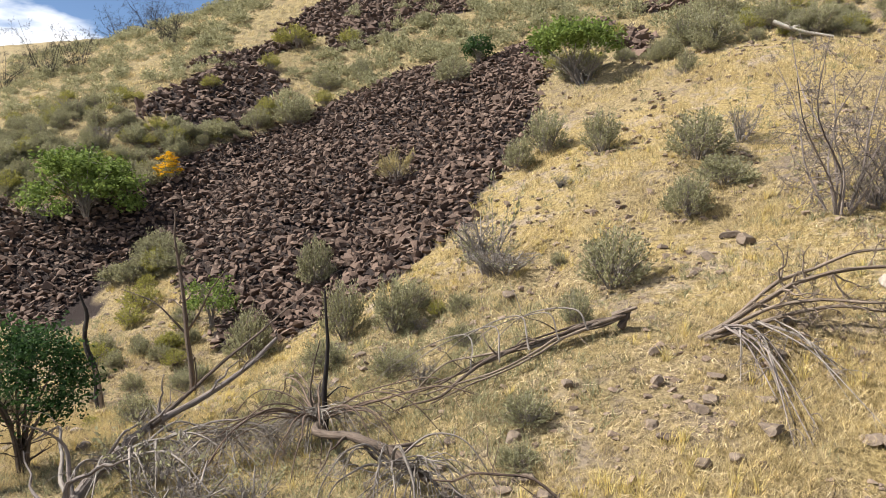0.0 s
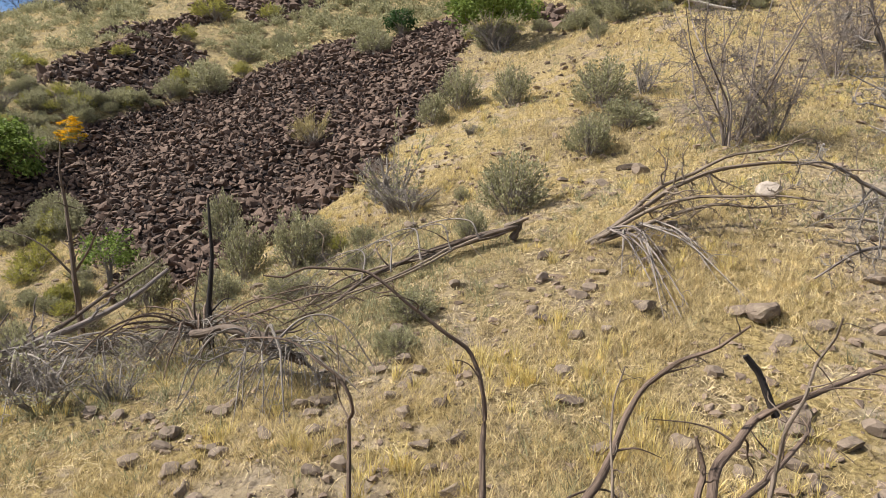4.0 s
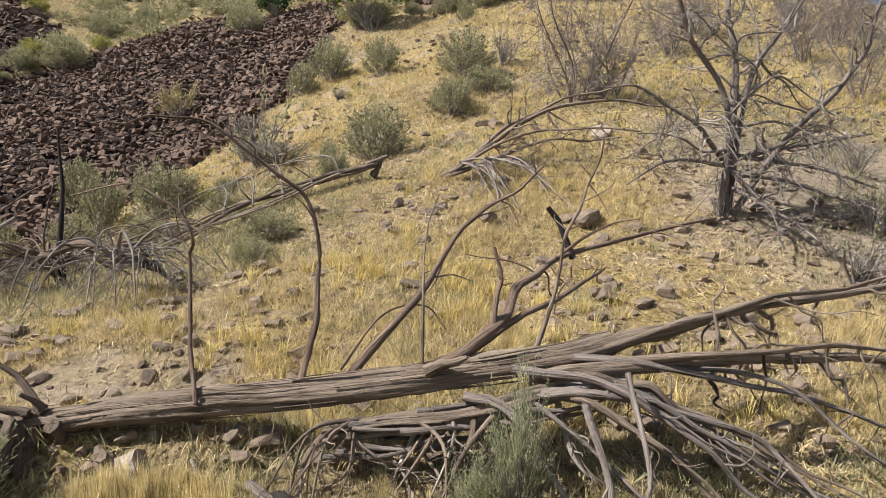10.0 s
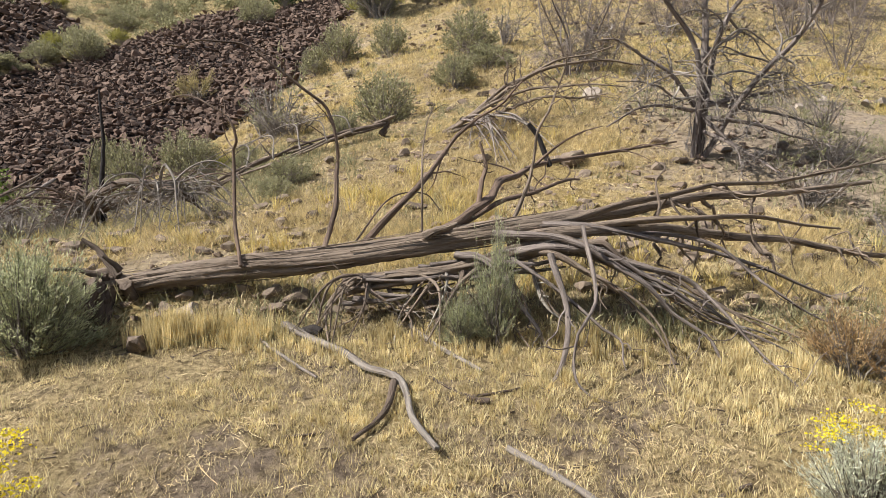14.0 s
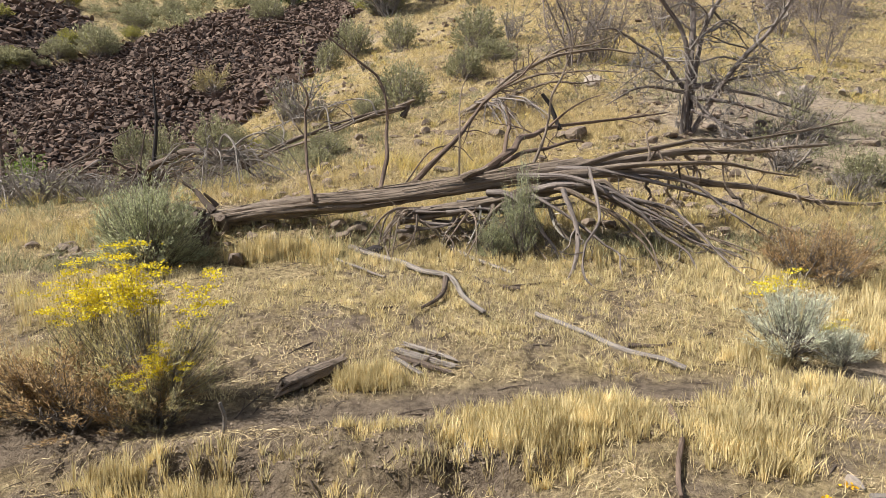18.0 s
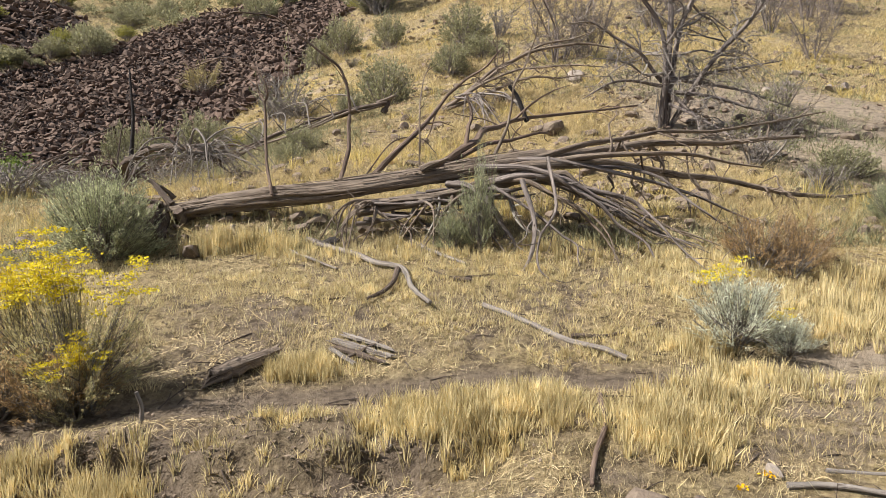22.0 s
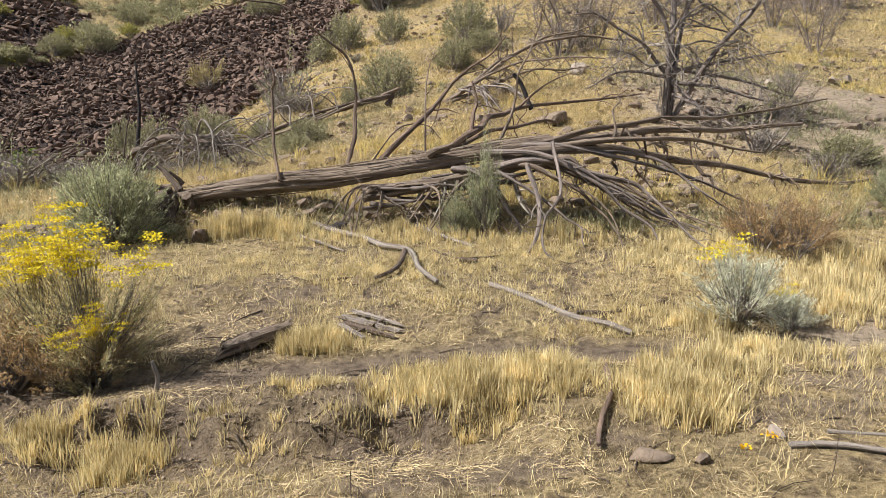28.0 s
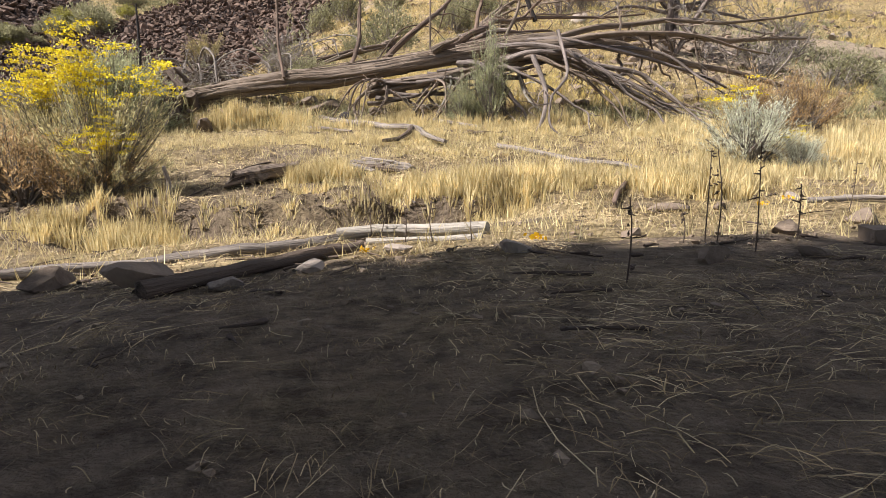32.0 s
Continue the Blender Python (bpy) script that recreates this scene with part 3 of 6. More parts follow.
def bareness(x, y):
    bank = fall(np.abs(x + 1.2), 1.3, 2.0) * fall(np.abs(y - 4.2), 0.25, 0.5) * 0.9
    grey = fall(np.hypot((x - 10) / 6.5, (y - 16.5) / 8), 0.55, 1.1) * 1.0          # bare washed slope beyond the log
    low = fall(np.hypot((x - 0.3) / 0.8, (y - 3.5) / 0.25), 0.5, 1.2)
    mud = fall(np.hypot((x + 1.6) / 0.9, (y - 5.6) / 0.7), 0.5, 1.2) * 0.8 + fall(np.hypot((x - 3.6) / 1.0, (y - 5.2) / 0.8), 0.4, 1.1)
    mud = mud + fall(np.hypot((x + 3.4) / 1.9, (y - 10.9) / 0.9), 0.5, 1.1) * 0.8 + fall(np.hypot((x + 5.2) / 1.3, (y - 8.3) / 0.8), 0.4, 1.1) * 0.7
    n = vnoise(x / 0.5, y / 0.5, 31)
    return np.clip(np.maximum.reduce([trail(x, y), bank, low, mud, grey, rocky(x, y), 0.9 * (y < 2.4) * (y > -3)]) * (0.65 + 0.6 * n), 0, 1)


ground()

# ---- talus ----
def talus(poly, spacing, name, label, near_parts, seed, large=1.0):
    """Angular slabs that lie over one another, row upon row."""
    rng = np.random.default_rng(seed)
    px, py = np.array(poly).T
    gx, gy = np.meshgrid(np.arange(px.min() - 1, px.max() + 1, spacing), np.arange(py.min() - 1, py.max() + 1, spacing))
    n = gx.size
    x, y = gx.ravel() + rng.uniform(-0.5, 0.5, n) * spacing, gy.ravel() + rng.uniform(-0.5, 0.5, n) * spacing
    keep = (rocky(x + rng.normal(size=n) * 0.25, y + rng.normal(size=n) * 0.3) > 0.5) & within(x, y, [((a - px.mean()) * 1.15 + px.mean(), (b - py.mean()) * 1.15 + py.mean()) for a, b in poly])
    x, y = x[keep], y[keep]
    order = np.argsort(np.hypot(x + 8, y))
    x, y = x[order], y[order]
    n = len(x)
    forms = []
    for k in range(24):
        f = Soup()
        forms.append(stone_soup(f, (0, 0, 0), 1.0, rng, (1.0, rng.uniform(0.55, 0.85), rng.uniform(0.3, 0.6))))
    base = thing(name, label, "rocks", float(px.mean()), float(py.mean()))
    inv = base.matrix_world.inverted()
    size = large * (0.34 + 0.34 * rng.random(n) ** 1.7 + 0.3 * (rng.random(n) > 0.95))
    z = land(x, y) + size * rng.uniform(0.02, 0.34, n) + 0.06
    # slabs lean down the hill, each its own way
    turns = [Euler((rng.normal() * 0.5 - 0.25, rng.normal() * 0.45, rng.uniform(0, 6.28))) for _ in range(n)]
    meshes = []
    if near_parts:
        for v, f in forms:
            s = Soup()
            s.add(v, f)
            meshes.append(s.mesh("stone", M_TALUSPART, False))
    rest, o = Soup(), np.array(base.matrix_world.translation)
    for k in range(n):
        at = (x[k], y[k], z[k])
        if k < near_parts:
            ob = new("stone", meshes[k % 24])
            ob.parent = base
            ob.matrix_basis = inv @ Matrix.LocRotScale(at, turns[k], Vector((size[k],) * 3))
        else:
            v, f = forms[k % 24]
            rest.add(v @ np.array(turns[k].to_matrix()).T * size[k] + at - o, f)
    part("stone_cover", rest, M_TALUS, base, smooth=False)["kind"] = "stuff"


# ---- grass ----
def grass(name, x, y, h, w, material, label, seed, tall=True, spread=0.25, kind="stuff"):
    rng = np.random.default_rng(seed)
    s = Soup()
    n = len(x)
    base = np.stack([x, y, land(x, y) - 0.01], 1)
    lean = rng.normal(size=(n, 2)) * (h * spread)[:, None]
    blades(s, base, h, w, lean, rng, tall=tall)
    ob = new(name, s.mesh(name, material, False))
    return tagged(ob, label, "grass", kind=kind)


# x, y, radius across, radius along, height, blades
PATCHES = [(0.45, 4.45, 0.55, 0.33, 0.21, 1500), (-0.02, 4.5, 0.28, 0.25, 0.17, 380), (0.95, 4.65, 0.35, 0.3, 0.2, 700), (1.75, 4.25, 0.33, 0.42, 0.22, 1100),
           (2.2, 4.75, 0.4, 0.35, 0.2, 600), (2.7, 5.25, 0.4, 0.25, 0.2, 500), (-0.83, 5.35, 0.27, 0.17, 0.24, 700), (-1.75, 3.95, 0.22, 0.3, 0.26, 600),
           (-2.3, 4.1, 0.3, 0.2, 0.2, 450), (-0.7, 4.55, 0.3, 0.1, 0.14, 160), (-2.55, 8.6, 0.35, 0.2, 0.42, 800), (-2.1, 8.7, 0.25, 0.15, 0.34, 350), (-1.7, 8.6, 0.4, 0.25, 0.28, 500)]
PATCHES += [(-3.6, 5.35, 0.45, 0.35, 0.42, 700), (-3.9, 4.7, 0.4, 0.3, 0.36, 500), (3.9, 6.1, 0.5, 0.35, 0.24, 500), (3.2, 6.25, 0.35, 0.2, 0.26, 400), (2.55, 5.75, 0.25, 0.2, 0.26, 300), (5.0, 7.3, 0.7, 0.5, 0.3, 500), (-0.2, 8.5, 0.4, 0.25, 0.22, 260), (1.6, 8.3, 0.6, 0.4, 0.25, 500), (-4.0, 6.9, 0.6, 0.5, 0.3, 650), (3.3, 4.9, 0.5, 0.3, 0.18, 350),
            (0.3, 6.2, 0.5, 0.25, 0.09, 350), (-0.6, 6.9, 0.7, 0.5, 0.12, 500), (0.9, 7.2, 0.9, 0.6, 0.11, 500), (2.6, 7.2, 0.6, 0.5, 0.16, 450), (4.2, 6.6, 0.6, 0.4, 0.3, 500),
            (3.5, 7.8, 0.6, 0.4, 0.22, 350), (-1.6, 7.4, 0.6, 0.5, 0.1, 320), (-5.2, 10.0, 0.8, 0.6, 0.3, 500), (-0.9, 4.05, 0.3, 0.12, 0.12, 90), (-0.25, 4.15, 0.35, 0.12, 0.13, 110), (-1.4, 4.3, 0.3, 0.15, 0.14, 80), (-1.1, 3.6, 0.5, 0.3, 0.07, 120),
            (1.4, 5.6, 0.6, 0.2, 0.08, 260), (2.2, 5.9, 0.5, 0.3, 0.13, 320), (0.5, 8.1, 0.9, 0.35, 0.17, 420), (2.9, 8.0, 0.6, 0.4, 0.2, 320), (-3.3, 6.4, 0.5, 0.4, 0.14, 240), (-0.9, 8.2, 0.8, 0.35, 0.2, 420), (1.3, 7.7, 0.9, 0.5, 0.13, 420), (0.0, 7.2, 1.0, 0.5, 0.09, 380), (-4.6, 7.6, 0.6, 0.4, 0.3, 420)]


def near_grass():
    rng = np.random.default_rng(3)
    xs, ys, hs, ln = [], [], [], []
    for x, y, a, b, h, n in PATCHES:
        m = max(4, int(n * 3.0 / 16))
        r, t = rng.random(m) ** 0.6 * 1.15, rng.random(m) * 2 * np.pi
        tx, ty = x + a * r * np.cos(t) * (1 + 0.2 * rng.normal(size=m)), y + b * r * np.sin(t) * (1 + 0.2 * rng.normal(size=m))
        th = h * (0.55 + 0.6 * rng.random(m)) * (1.1 - 0.35 * r)
        k = 16
        off = rng.normal(size=(m * k, 2)) * 0.016
        xs.append(np.repeat(tx, k) + off[:, 0])
        ys.append(np.repeat(ty, k) + off[:, 1])
        hs.append(np.repeat(th, k) * (0.55 + 0.5 * rng.random(m * k) ** 0.7))
        ln.append(off * 1.6 + rng.normal(size=(m * k, 2)) * 0.010 + np.repeat(rng.normal(size=(m, 2)) * 0.010, k, 0))
    x, y, h, lean = np.concatenate(xs), np.concatenate(ys), np.concatenate(hs), np.concatenate(ln)
    s = Soup()
    blades(s, np.stack([x, y, land(x, y) - 0.01], 1), h, 0.0036 + 0.0050 * rng.random(len(x)), lean, rng)
    tagged(new("grass_tufts", s.mesh("grass_tufts", M_STRAW, False)), "dry golden grass tufts beside the path", "grass", kind="stuff")
    # short thin grass over the flat ground
    n = 260000
    x, y = rng.uniform(-7.5, 8, n), rng.uniform(2.2, 10.5, n)
    keep = (rng.random(n) < 0.12 + 0.88 * (vnoise(x / 0.5, y / 0.5, 41) + 0.8 * vnoise(x / 0.13, y / 0.13, 42) > 0.98 - 0.14 * (x > -1))) & (trail(x, y) < 0.15 + 0.1 * rng.random(n)) & ~((y < 4.3) & (rng.random(n) < 0.7)) & (np.abs(x) < y * 0.8 + 1.5)
    keep &= bareness(x, y) < 0.4 + 0.4 * rng.random(n)
    x, y = x[keep], y[keep]
    grass("short_grass", x, y, 0.03 + 0.11 * rng.random(len(x)) ** 1.7, 0.0035 + 0.0045 * rng.random(len(x)), M_STRAW, "short sparse dry grass on brown soil", 5, tall=False, spread=0.42)


def hill_grass():
    rng = np.random.default_rng(8)
    # clump by clump up the slope
    def clumps(n, lo, hi, per, height, width, name, seed, power=1.0):
        y = lo + (hi - lo) * rng.random(n) ** power
        x = rng.uniform(-1, 1, n)
        x = np.where(x < 0, x * (6 + 1.1 * y), x * (5 + 0.72 * y))
        lush = fall(-0.8 * vnoise(x / 2.6, y / 2.6, 51) - 0.55 * vnoise(x / 0.8, y / 0.8, 53), -0.95, -0.6)
        want = (0.38 + 0.62 * lush) * (1 - 0.6 * np.clip(herby(x, y), 0, 1))
        ok = (rng.random(n) < want) & (rocky(x, y) < 0.5) & (bareness(x, y) < 0.45 + 0.2 * rng.random(n))
        x, y, lush = x[ok], y[ok], lush[ok]
        big = (0.5 + rng.random(len(x))) * (0.45 + 0.6 * lush)
        k = per
        bx = np.repeat(x, k) + rng.normal(size=len(x) * k) * np.repeat((0.05 + 0.04 * big) * (1 + y / 30), k)
        by = np.repeat(y, k) + rng.normal(size=len(x) * k) * np.repeat(0.06 * big * (1 + y / 30), k)
        h = np.repeat(big, k) * height * (0.5 + 0.6 * rng.random(len(bx)))
        grass(name, bx, by, h, width * (0.6 + 0.8 * rng.random(len(bx))) * (1 + by / 22), M_OLIVEGRASS if lo > 40 else M_HILLGRASS, "olive dry grass on the upper slope" if lo > 40 else "sunburnt yellow bunch grass on the slope", seed, tall=False, spread=0.6)
    clumps(21000, 9.2, 20, 22, 0.20, 0.0056, "slope_grass", 61)
    clumps(30000, 18, 45, 12, 0.26, 0.0095, "slope_grass", 62, 0.8)
    clumps(36000, 40, 120, 6, 0.36, 0.018, "slope_grass", 63)
    # low grey-green herbs between the bunches
    n = 18000
    y = 8.5 + 100 * rng.random(n) ** 1.5
    x = rng.uniform(-1, 1, n)
    x = np.where(x < 0, x * (5 + 1.0 * y), x * (5 + 0.72 * y))
    x[15000:], y[15000:] = rng.uniform(-13, -0.5, 3000), rng.uniform(11, 25, 3000)
    ok = (rng.random(n) < np.where(np.arange(n) < 15000, 0.1 + 0.9 * (vnoise(x / 4, y / 4, 52) > 0.52), herby(x, y))) & (rocky(x, y) < 0.5)
    x, y = x[ok], y[ok]
    k = 14
    bx, by = np.repeat(x, k) + rng.normal(size=len(x) * k) * 0.09, np.repeat(y, k) + rng.normal(size=len(x) * k) * 0.09
    grass("low_herbs", bx, by, np.repeat(0.12 + 0.22 * rng.random(len(x)), k) * (0.4 + 0.6 * rng.random(len(bx))), 0.012 * (0.6 + 0.8 * rng.random(len(bx))) * (1 + by / 25), M_SAGE, "low grey-green herbs on the slope", 64, tall=False, spread=0.6)


def bunch_grass():
    """Tall golden bunches in patches up the lower slope."""
    rng = np.random.default_rng(88)
    n = 2600
    y = 9.4 + 26 * rng.random(n) ** 1.2
    x = rng.uniform(-1, 1, n)
    x = np.where(x < 0, x * (3 + 0.75 * y), x * (3 + 0.6 * y))
    ok = (vnoise(x / 1.7, y / 1.7, 55) + 0.3 * rng.random(n) > 0.80) & (rocky(x, y) < 0.5) & (bareness(x, y) < 0.4)
    fixed = np.array([(0.2, 11.6), (0.6, 11.9), (0.9, 12.4), (0.4, 12.6), (1.6, 12.2), (2.2, 12.6), (-2.3, 11.2), (-2.6, 11.5), (-0.9, 13.3), (-0.7, 13.6), (-0.4, 15.0), (0.5, 13.4), (-4.3, 13.0), (-4.8, 12.2), (-3.5, 12.0)])
    fixed = np.repeat(fixed, 5, 0) + rng.normal(size=(75, 2)) * 0.2
    x, y = np.concatenate([x[ok], fixed[:, 0]]), np.concatenate([y[ok], fixed[:, 1]])
    k = 26
    m = len(x) * k
    off = rng.normal(size=(m, 2)) * 0.035
    h = np.repeat(0.22 + 0.22 * rng.random(len(x)), k) * (0.45 + 0.6 * rng.random(m))
    bx, by = np.repeat(x, k) + off[:, 0], np.repeat(y, k) + off[:, 1]
    s = Soup()
    blades(s, np.stack([bx, by, land(bx, by) - 0.01], 1), h, (0.005 + 0.005 * rng.random(m)) * (0.6 + by / 22), off * 3.0 + rng.normal(size=(m, 2)) * 0.05, rng)
    tagged(new("bunch_grass", s.mesh("bunch_grass", M_GOLD, False)), "tall golden bunch grass on the lower slope", "grass", kind="stuff")


def lay_straw(rng, x, y, ln, w0, lift):
    """Bent stalks that lie in swaths, as one soup."""
    n = len(x)
    b = 6.28 * vnoise(x / 0.7, y / 0.7, 73) * 1.5 + rng.normal(size=n) * 0.9
    turn = rng.normal(size=n) * 0.22
    rows, px, py = [], x, y
    lift = lift * rng.random(n) ** 2
    for k in range(4):
        up = land(px, py) + 0.003 + lift * (0.3, 1.0, 1.2, 0.6)[k]
        c = np.stack([px, py, up], 1)
        w = np.stack([-np.sin(b), np.cos(b), 0.4 + 0 * b], 1) * w0[:, None]
        rows.append(np.stack([c - w, c + w], 1))
        px, py, b = px + np.cos(b) * ln / 3, py + np.sin(b) * ln / 3, b + turn
    s = Soup()
    quad = np.concatenate([np.array([0, 1, 3, 2]) + 2 * k for k in range(3)]).reshape(3, 4)
    s.add(np.stack(rows, 1).reshape(-1, 3), (np.arange(n)[:, None, None] * 8 + quad).reshape(-1, 4))
    return s


def litter():
    rng = np.random.default_rng(12)
    n = 150000
    x, y = rng.uniform(-6, 6.5, n), 0.3 + 8.2 * rng.random(n) ** 1.1
    keep = (np.abs(x) < y * 0.85 + 1.2) & (rng.random(n) < 0.08 + 0.92 * (vnoise(x / 0.45, y / 0.45, 71) + 0.4 * vnoise(x / 0.11, y / 0.11, 72) > 0.70 - 0.12 * (x > 0.8))) & (trail(x, y) < 0.35 + 0.5 * rng.random(n))
    keep &= fall(np.hypot((x + 0.9) / 1.3, (y - 4.2) / 0.3), 0.7, 1.2) < 0.5 + 0.5 * rng.random(n)
    x, y = x[keep], y[keep]
    n = len(x)
    s = lay_straw(rng, x, y, 0.015 + 0.10 * rng.random(n) ** 2.2 + 0.22 * (rng.random(n) > 0.95) * rng.random(n), (0.0005 + 0.0011 * rng.random(n)) * np.clip(0.35 + y / 4.5, 0.45, 1.7), 0.02)
    n = 60000
    x, y = rng.uniform(-9, 11, n), 8.8 + 16 * rng.random(n) ** 1.2
    keep = (np.abs(x) < 3 + 0.75 * y) & (rocky(x, y) < 0.5) & (rng.random(n) < 0.25 + 0.75 * (vnoise(x / 0.9, y / 0.9, 74) > 0.45)) & (bareness(x, y) < 0.5 + 0.4 * rng.random(n))
    x, y = x[keep], y[keep]
    n = len(x)
    m = lay_straw(rng, x, y, 0.06 + 0.22 * rng.random(n) ** 1.5, (0.002 + 0.0024 * rng.random(n)) * (0.5 + y / 22), 0.08)
    tagged(new("slope_thatch", m.mesh("slope_thatch", M_LITTER, False)), "matted dry stalks lying on the slope", "straw", kind="stuff")
    # small dark twigs lie about too
    m = 1500
    tx, ty = rng.uniform(-6, 7, m), 1.0 + 13 * rng.random(m)
    ta = rng.random(m) * 6.28
    tl = 0.05 + 0.3 * rng.random(m) ** 2
    tw = Soup()
    ex, ey = tx + np.cos(ta) * tl, ty + np.sin(ta) * tl
    mx, my = (tx + ex) / 2 + rng.normal(size=m) * 0.02, (ty + ey) / 2 + rng.normal(size=m) * 0.02
    line = np.stack([np.stack([tx, ty, land(tx, ty) + 0.006], 1), np.stack([mx, my, land(mx, my) + 0.012], 1), np.stack([ex, ey, land(ex, ey) + 0.01], 1)], 1)
    for k in range(m):
        tube(tw, line[k], 0.003 + 0.006 * rng.random(), 0.002, 4, 4, rng=rng, ends=False)
    tagged(new("twig_litter", tw.mesh("twig_litter", M_BROWN)), "small dark twigs strewn on the soil", "twigs", kind="stuff")
    tagged(new("straw_litter", s.mesh("straw_litter", M_LITTER, False)), "loose pale straw strewn over the soil", "straw", kind="stuff")


near_grass()
hill_grass()
bunch_grass()
litter()
talus(TALUS, 0.31, "talus_slope", "broad slide of dark brown basalt blocks on the hillside", 300, 5)
for k, p in enumerate(TALUS_UP):
    talus(p, 0.5, "rock_outcrop", "dark basalt outcrop among sagebrush high on the hill", 60, 20 + k, 1.6)


# ---- shrubs ----
def sage_proto(name, label, seed, blade_mat, sprays, per=10, dead=0.0, flowers=None, shape=1.0, leaf=(0.05, 0.006), category="shrub", stem_mat=None, loose=0.0):
    """A shrub one metre across and about 0.8 high, built at the origin: woody stems, leafy sprays in clumps, flower heads at their tips."""
    rng = np.random.default_rng(seed)
    ob = new(name)
    ob.empty_display_size = 0.2
    tagged(ob, label, category)
    st, lf, fl = Soup(), Soup(), Soup()
    for k in range(13):
        a, out = rng.random() * 6.28, rng.uniform(0.12, 0.40)
        top = np.array([math.cos(a) * out, math.sin(a) * out, rng.uniform(0.32, 0.58) * shape])
        pts = [np.array([0.04 * math.cos(a), 0.04 * math.sin(a), -0.06]), top * np.array([0.45, 0.45, 0.45]) + rng.normal(size=3) * 0.04, top]
        twiggy(st, pts, 0.016, 0.006, rng, 2 if dead else 1, 7 if dead else 4, 0.55, 0.0, 5, 0.3, 0.3, 0.003)
    tips = []
    if sprays:
        n = sprays
        clump = rng.random((max(6, n // (9 if loose else 5)), 2))                     # sprays gather into tufts
        c = clump[rng.integers(0, len(clump), n)] + rng.normal(size=(n, 2)) * 0.035
        a, el = c[:, 0] * 6.28, np.arcsin(np.clip(c[:, 1], 0.02, 1) ** 0.75)
        rad = (0.35 + 0.14 * vnoise(a * 1.9 + seed, el * 2.5, seed) + 0.10 * rng.random(n)) * (1 + loose * rng.normal(size=n) * 0.25)
        tip = np.stack([np.cos(a) * np.cos(el) * rad, np.sin(a) * np.cos(el) * rad, 0.08 + np.sin(el) * rad * 1.75 * shape], 1)
        root = tip * np.array([0.35, 0.35, 0.30]) + rng.normal(size=(n, 3)) * 0.02
        tips = tip
        u = 0.25 + 0.75 * rng.random((n, per)) ** 0.8
        way = (tip - root)[:, None] + np.array([0, 0, 0.12])
        pos = root[:, None] + (tip - root)[:, None] * u[..., None] + np.array([0, 0, 0.07]) * (u ** 2)[..., None] + rng.normal(size=(n, per, 3)) * 0.010
        d = way / np.linalg.norm(way, axis=2, keepdims=True) + rng.normal(size=(n, per, 3)) * 0.38
        m = n * per
        along(lf, pos.reshape(-1, 3), d.reshape(-1, 3), leaf[0] * (0.5 + rng.random(m)), leaf[1] * (0.5 + rng.random(m)), rng)
        for k in range(0, n, 2):
            tube(st, [root[k], (root[k] + tip[k]) / 2 + rng.normal(size=3) * 0.01, tip[k] + np.array([0, 0, 0.06])], 0.0035, 0.0015, 3, 4, rng=rng, ends=False)
    part("woody_base", st, stem_mat or M_TWIG, ob, "grey woody stems")["kind"] = "stuff"
    if sprays:
        part("foliage", lf, blade_mat, ob, smooth=False)["kind"] = "stuff"
    if flowers:
        mat_f, nf, side = flowers
        high = tips[np.argsort(-(tips[:, 2] + rng.random(len(tips)) * 0.25 + side * tips[:, 0]))][:nf]
        for h in high:
            m = 46
            c = h + np.array([0, 0, 0.085]) + rng.normal(size=(m, 3)) * np.array([0.036, 0.036, 0.012])
            leaves(fl, c, (0.012 + 0.013 * rng.random(m)) * (1 if per > 12 else 1.7), rng, shape=0.8)
        part("bloom", fl, mat_f, ob, "yellow flower heads", smooth=False)["kind"] = "stuff"
    return ob


def spread(proto, spots, group, seed=1, low=1.0):
    """Copies of a shrub: rows of x, y, width, height."""
    rng = np.random.default_rng(seed)
    for x, y, w, h in spots:
        z = float(land(x, y))
        m = Matrix.Translation((x, y, z - 0.01)) @ Matrix.Rotation(rng.random() * 6.28, 4, "Z") @ Matrix.Diagonal((w, w * rng.uniform(0.85, 1.1), h / 0.8, 1))
        copy_thing(proto, m)["group"] = group


def gone(ob):
    """Removes a pattern after its copies are made."""
    for o in (*ob.children_recursive, ob):
        bpy.data.objects.remove(o)


SAGE = sage_proto("sagebrush", "grey-green sagebrush on the dry slope", 11, M_SAGE, 380, 9, leaf=(0.055, 0.011))
SAGE_B = sage_proto("sagebrush", "silvery green sagebrush with woody base", 12, M_SAGE, 400, 9, shape=0.8, leaf=(0.055, 0.011))
SAGE_N = sage_proto("sagebrush", "tall feathery grey-green sagebrush beside the fallen log", 13, M_SAGEFRESH, 900, 24, shape=1.05, leaf=(0.045, 0.0040), loose=0.3)
SAGE_W = sage_proto("sagebrush", "wispy pale sagebrush growing under the fallen log", 21, M_SAGEFRESH, 420, 22, shape=1.1, leaf=(0.05, 0.0042), loose=1.1)
SAGE_DEAD = sage_proto("dead_sagebrush", "leafless grey sagebrush of bare twigs", 14, M_SAGE, 30, 5, dead=1.0, leaf=(0.06, 0.010))
STRAWTUFT = sage_proto("grass_tuft", "pale dry grass tuft growing out of the rock slide", 22, M_OLIVEGRASS, 160, 9, shape=0.8, leaf=(0.12, 0.006), loose=0.8, category="grass")
LIME = sage_proto("rabbitbrush", "yellow-green rabbitbrush among rocks", 15, M_LIME, 260, 9, shape=0.8, leaf=(0.06, 0.012))
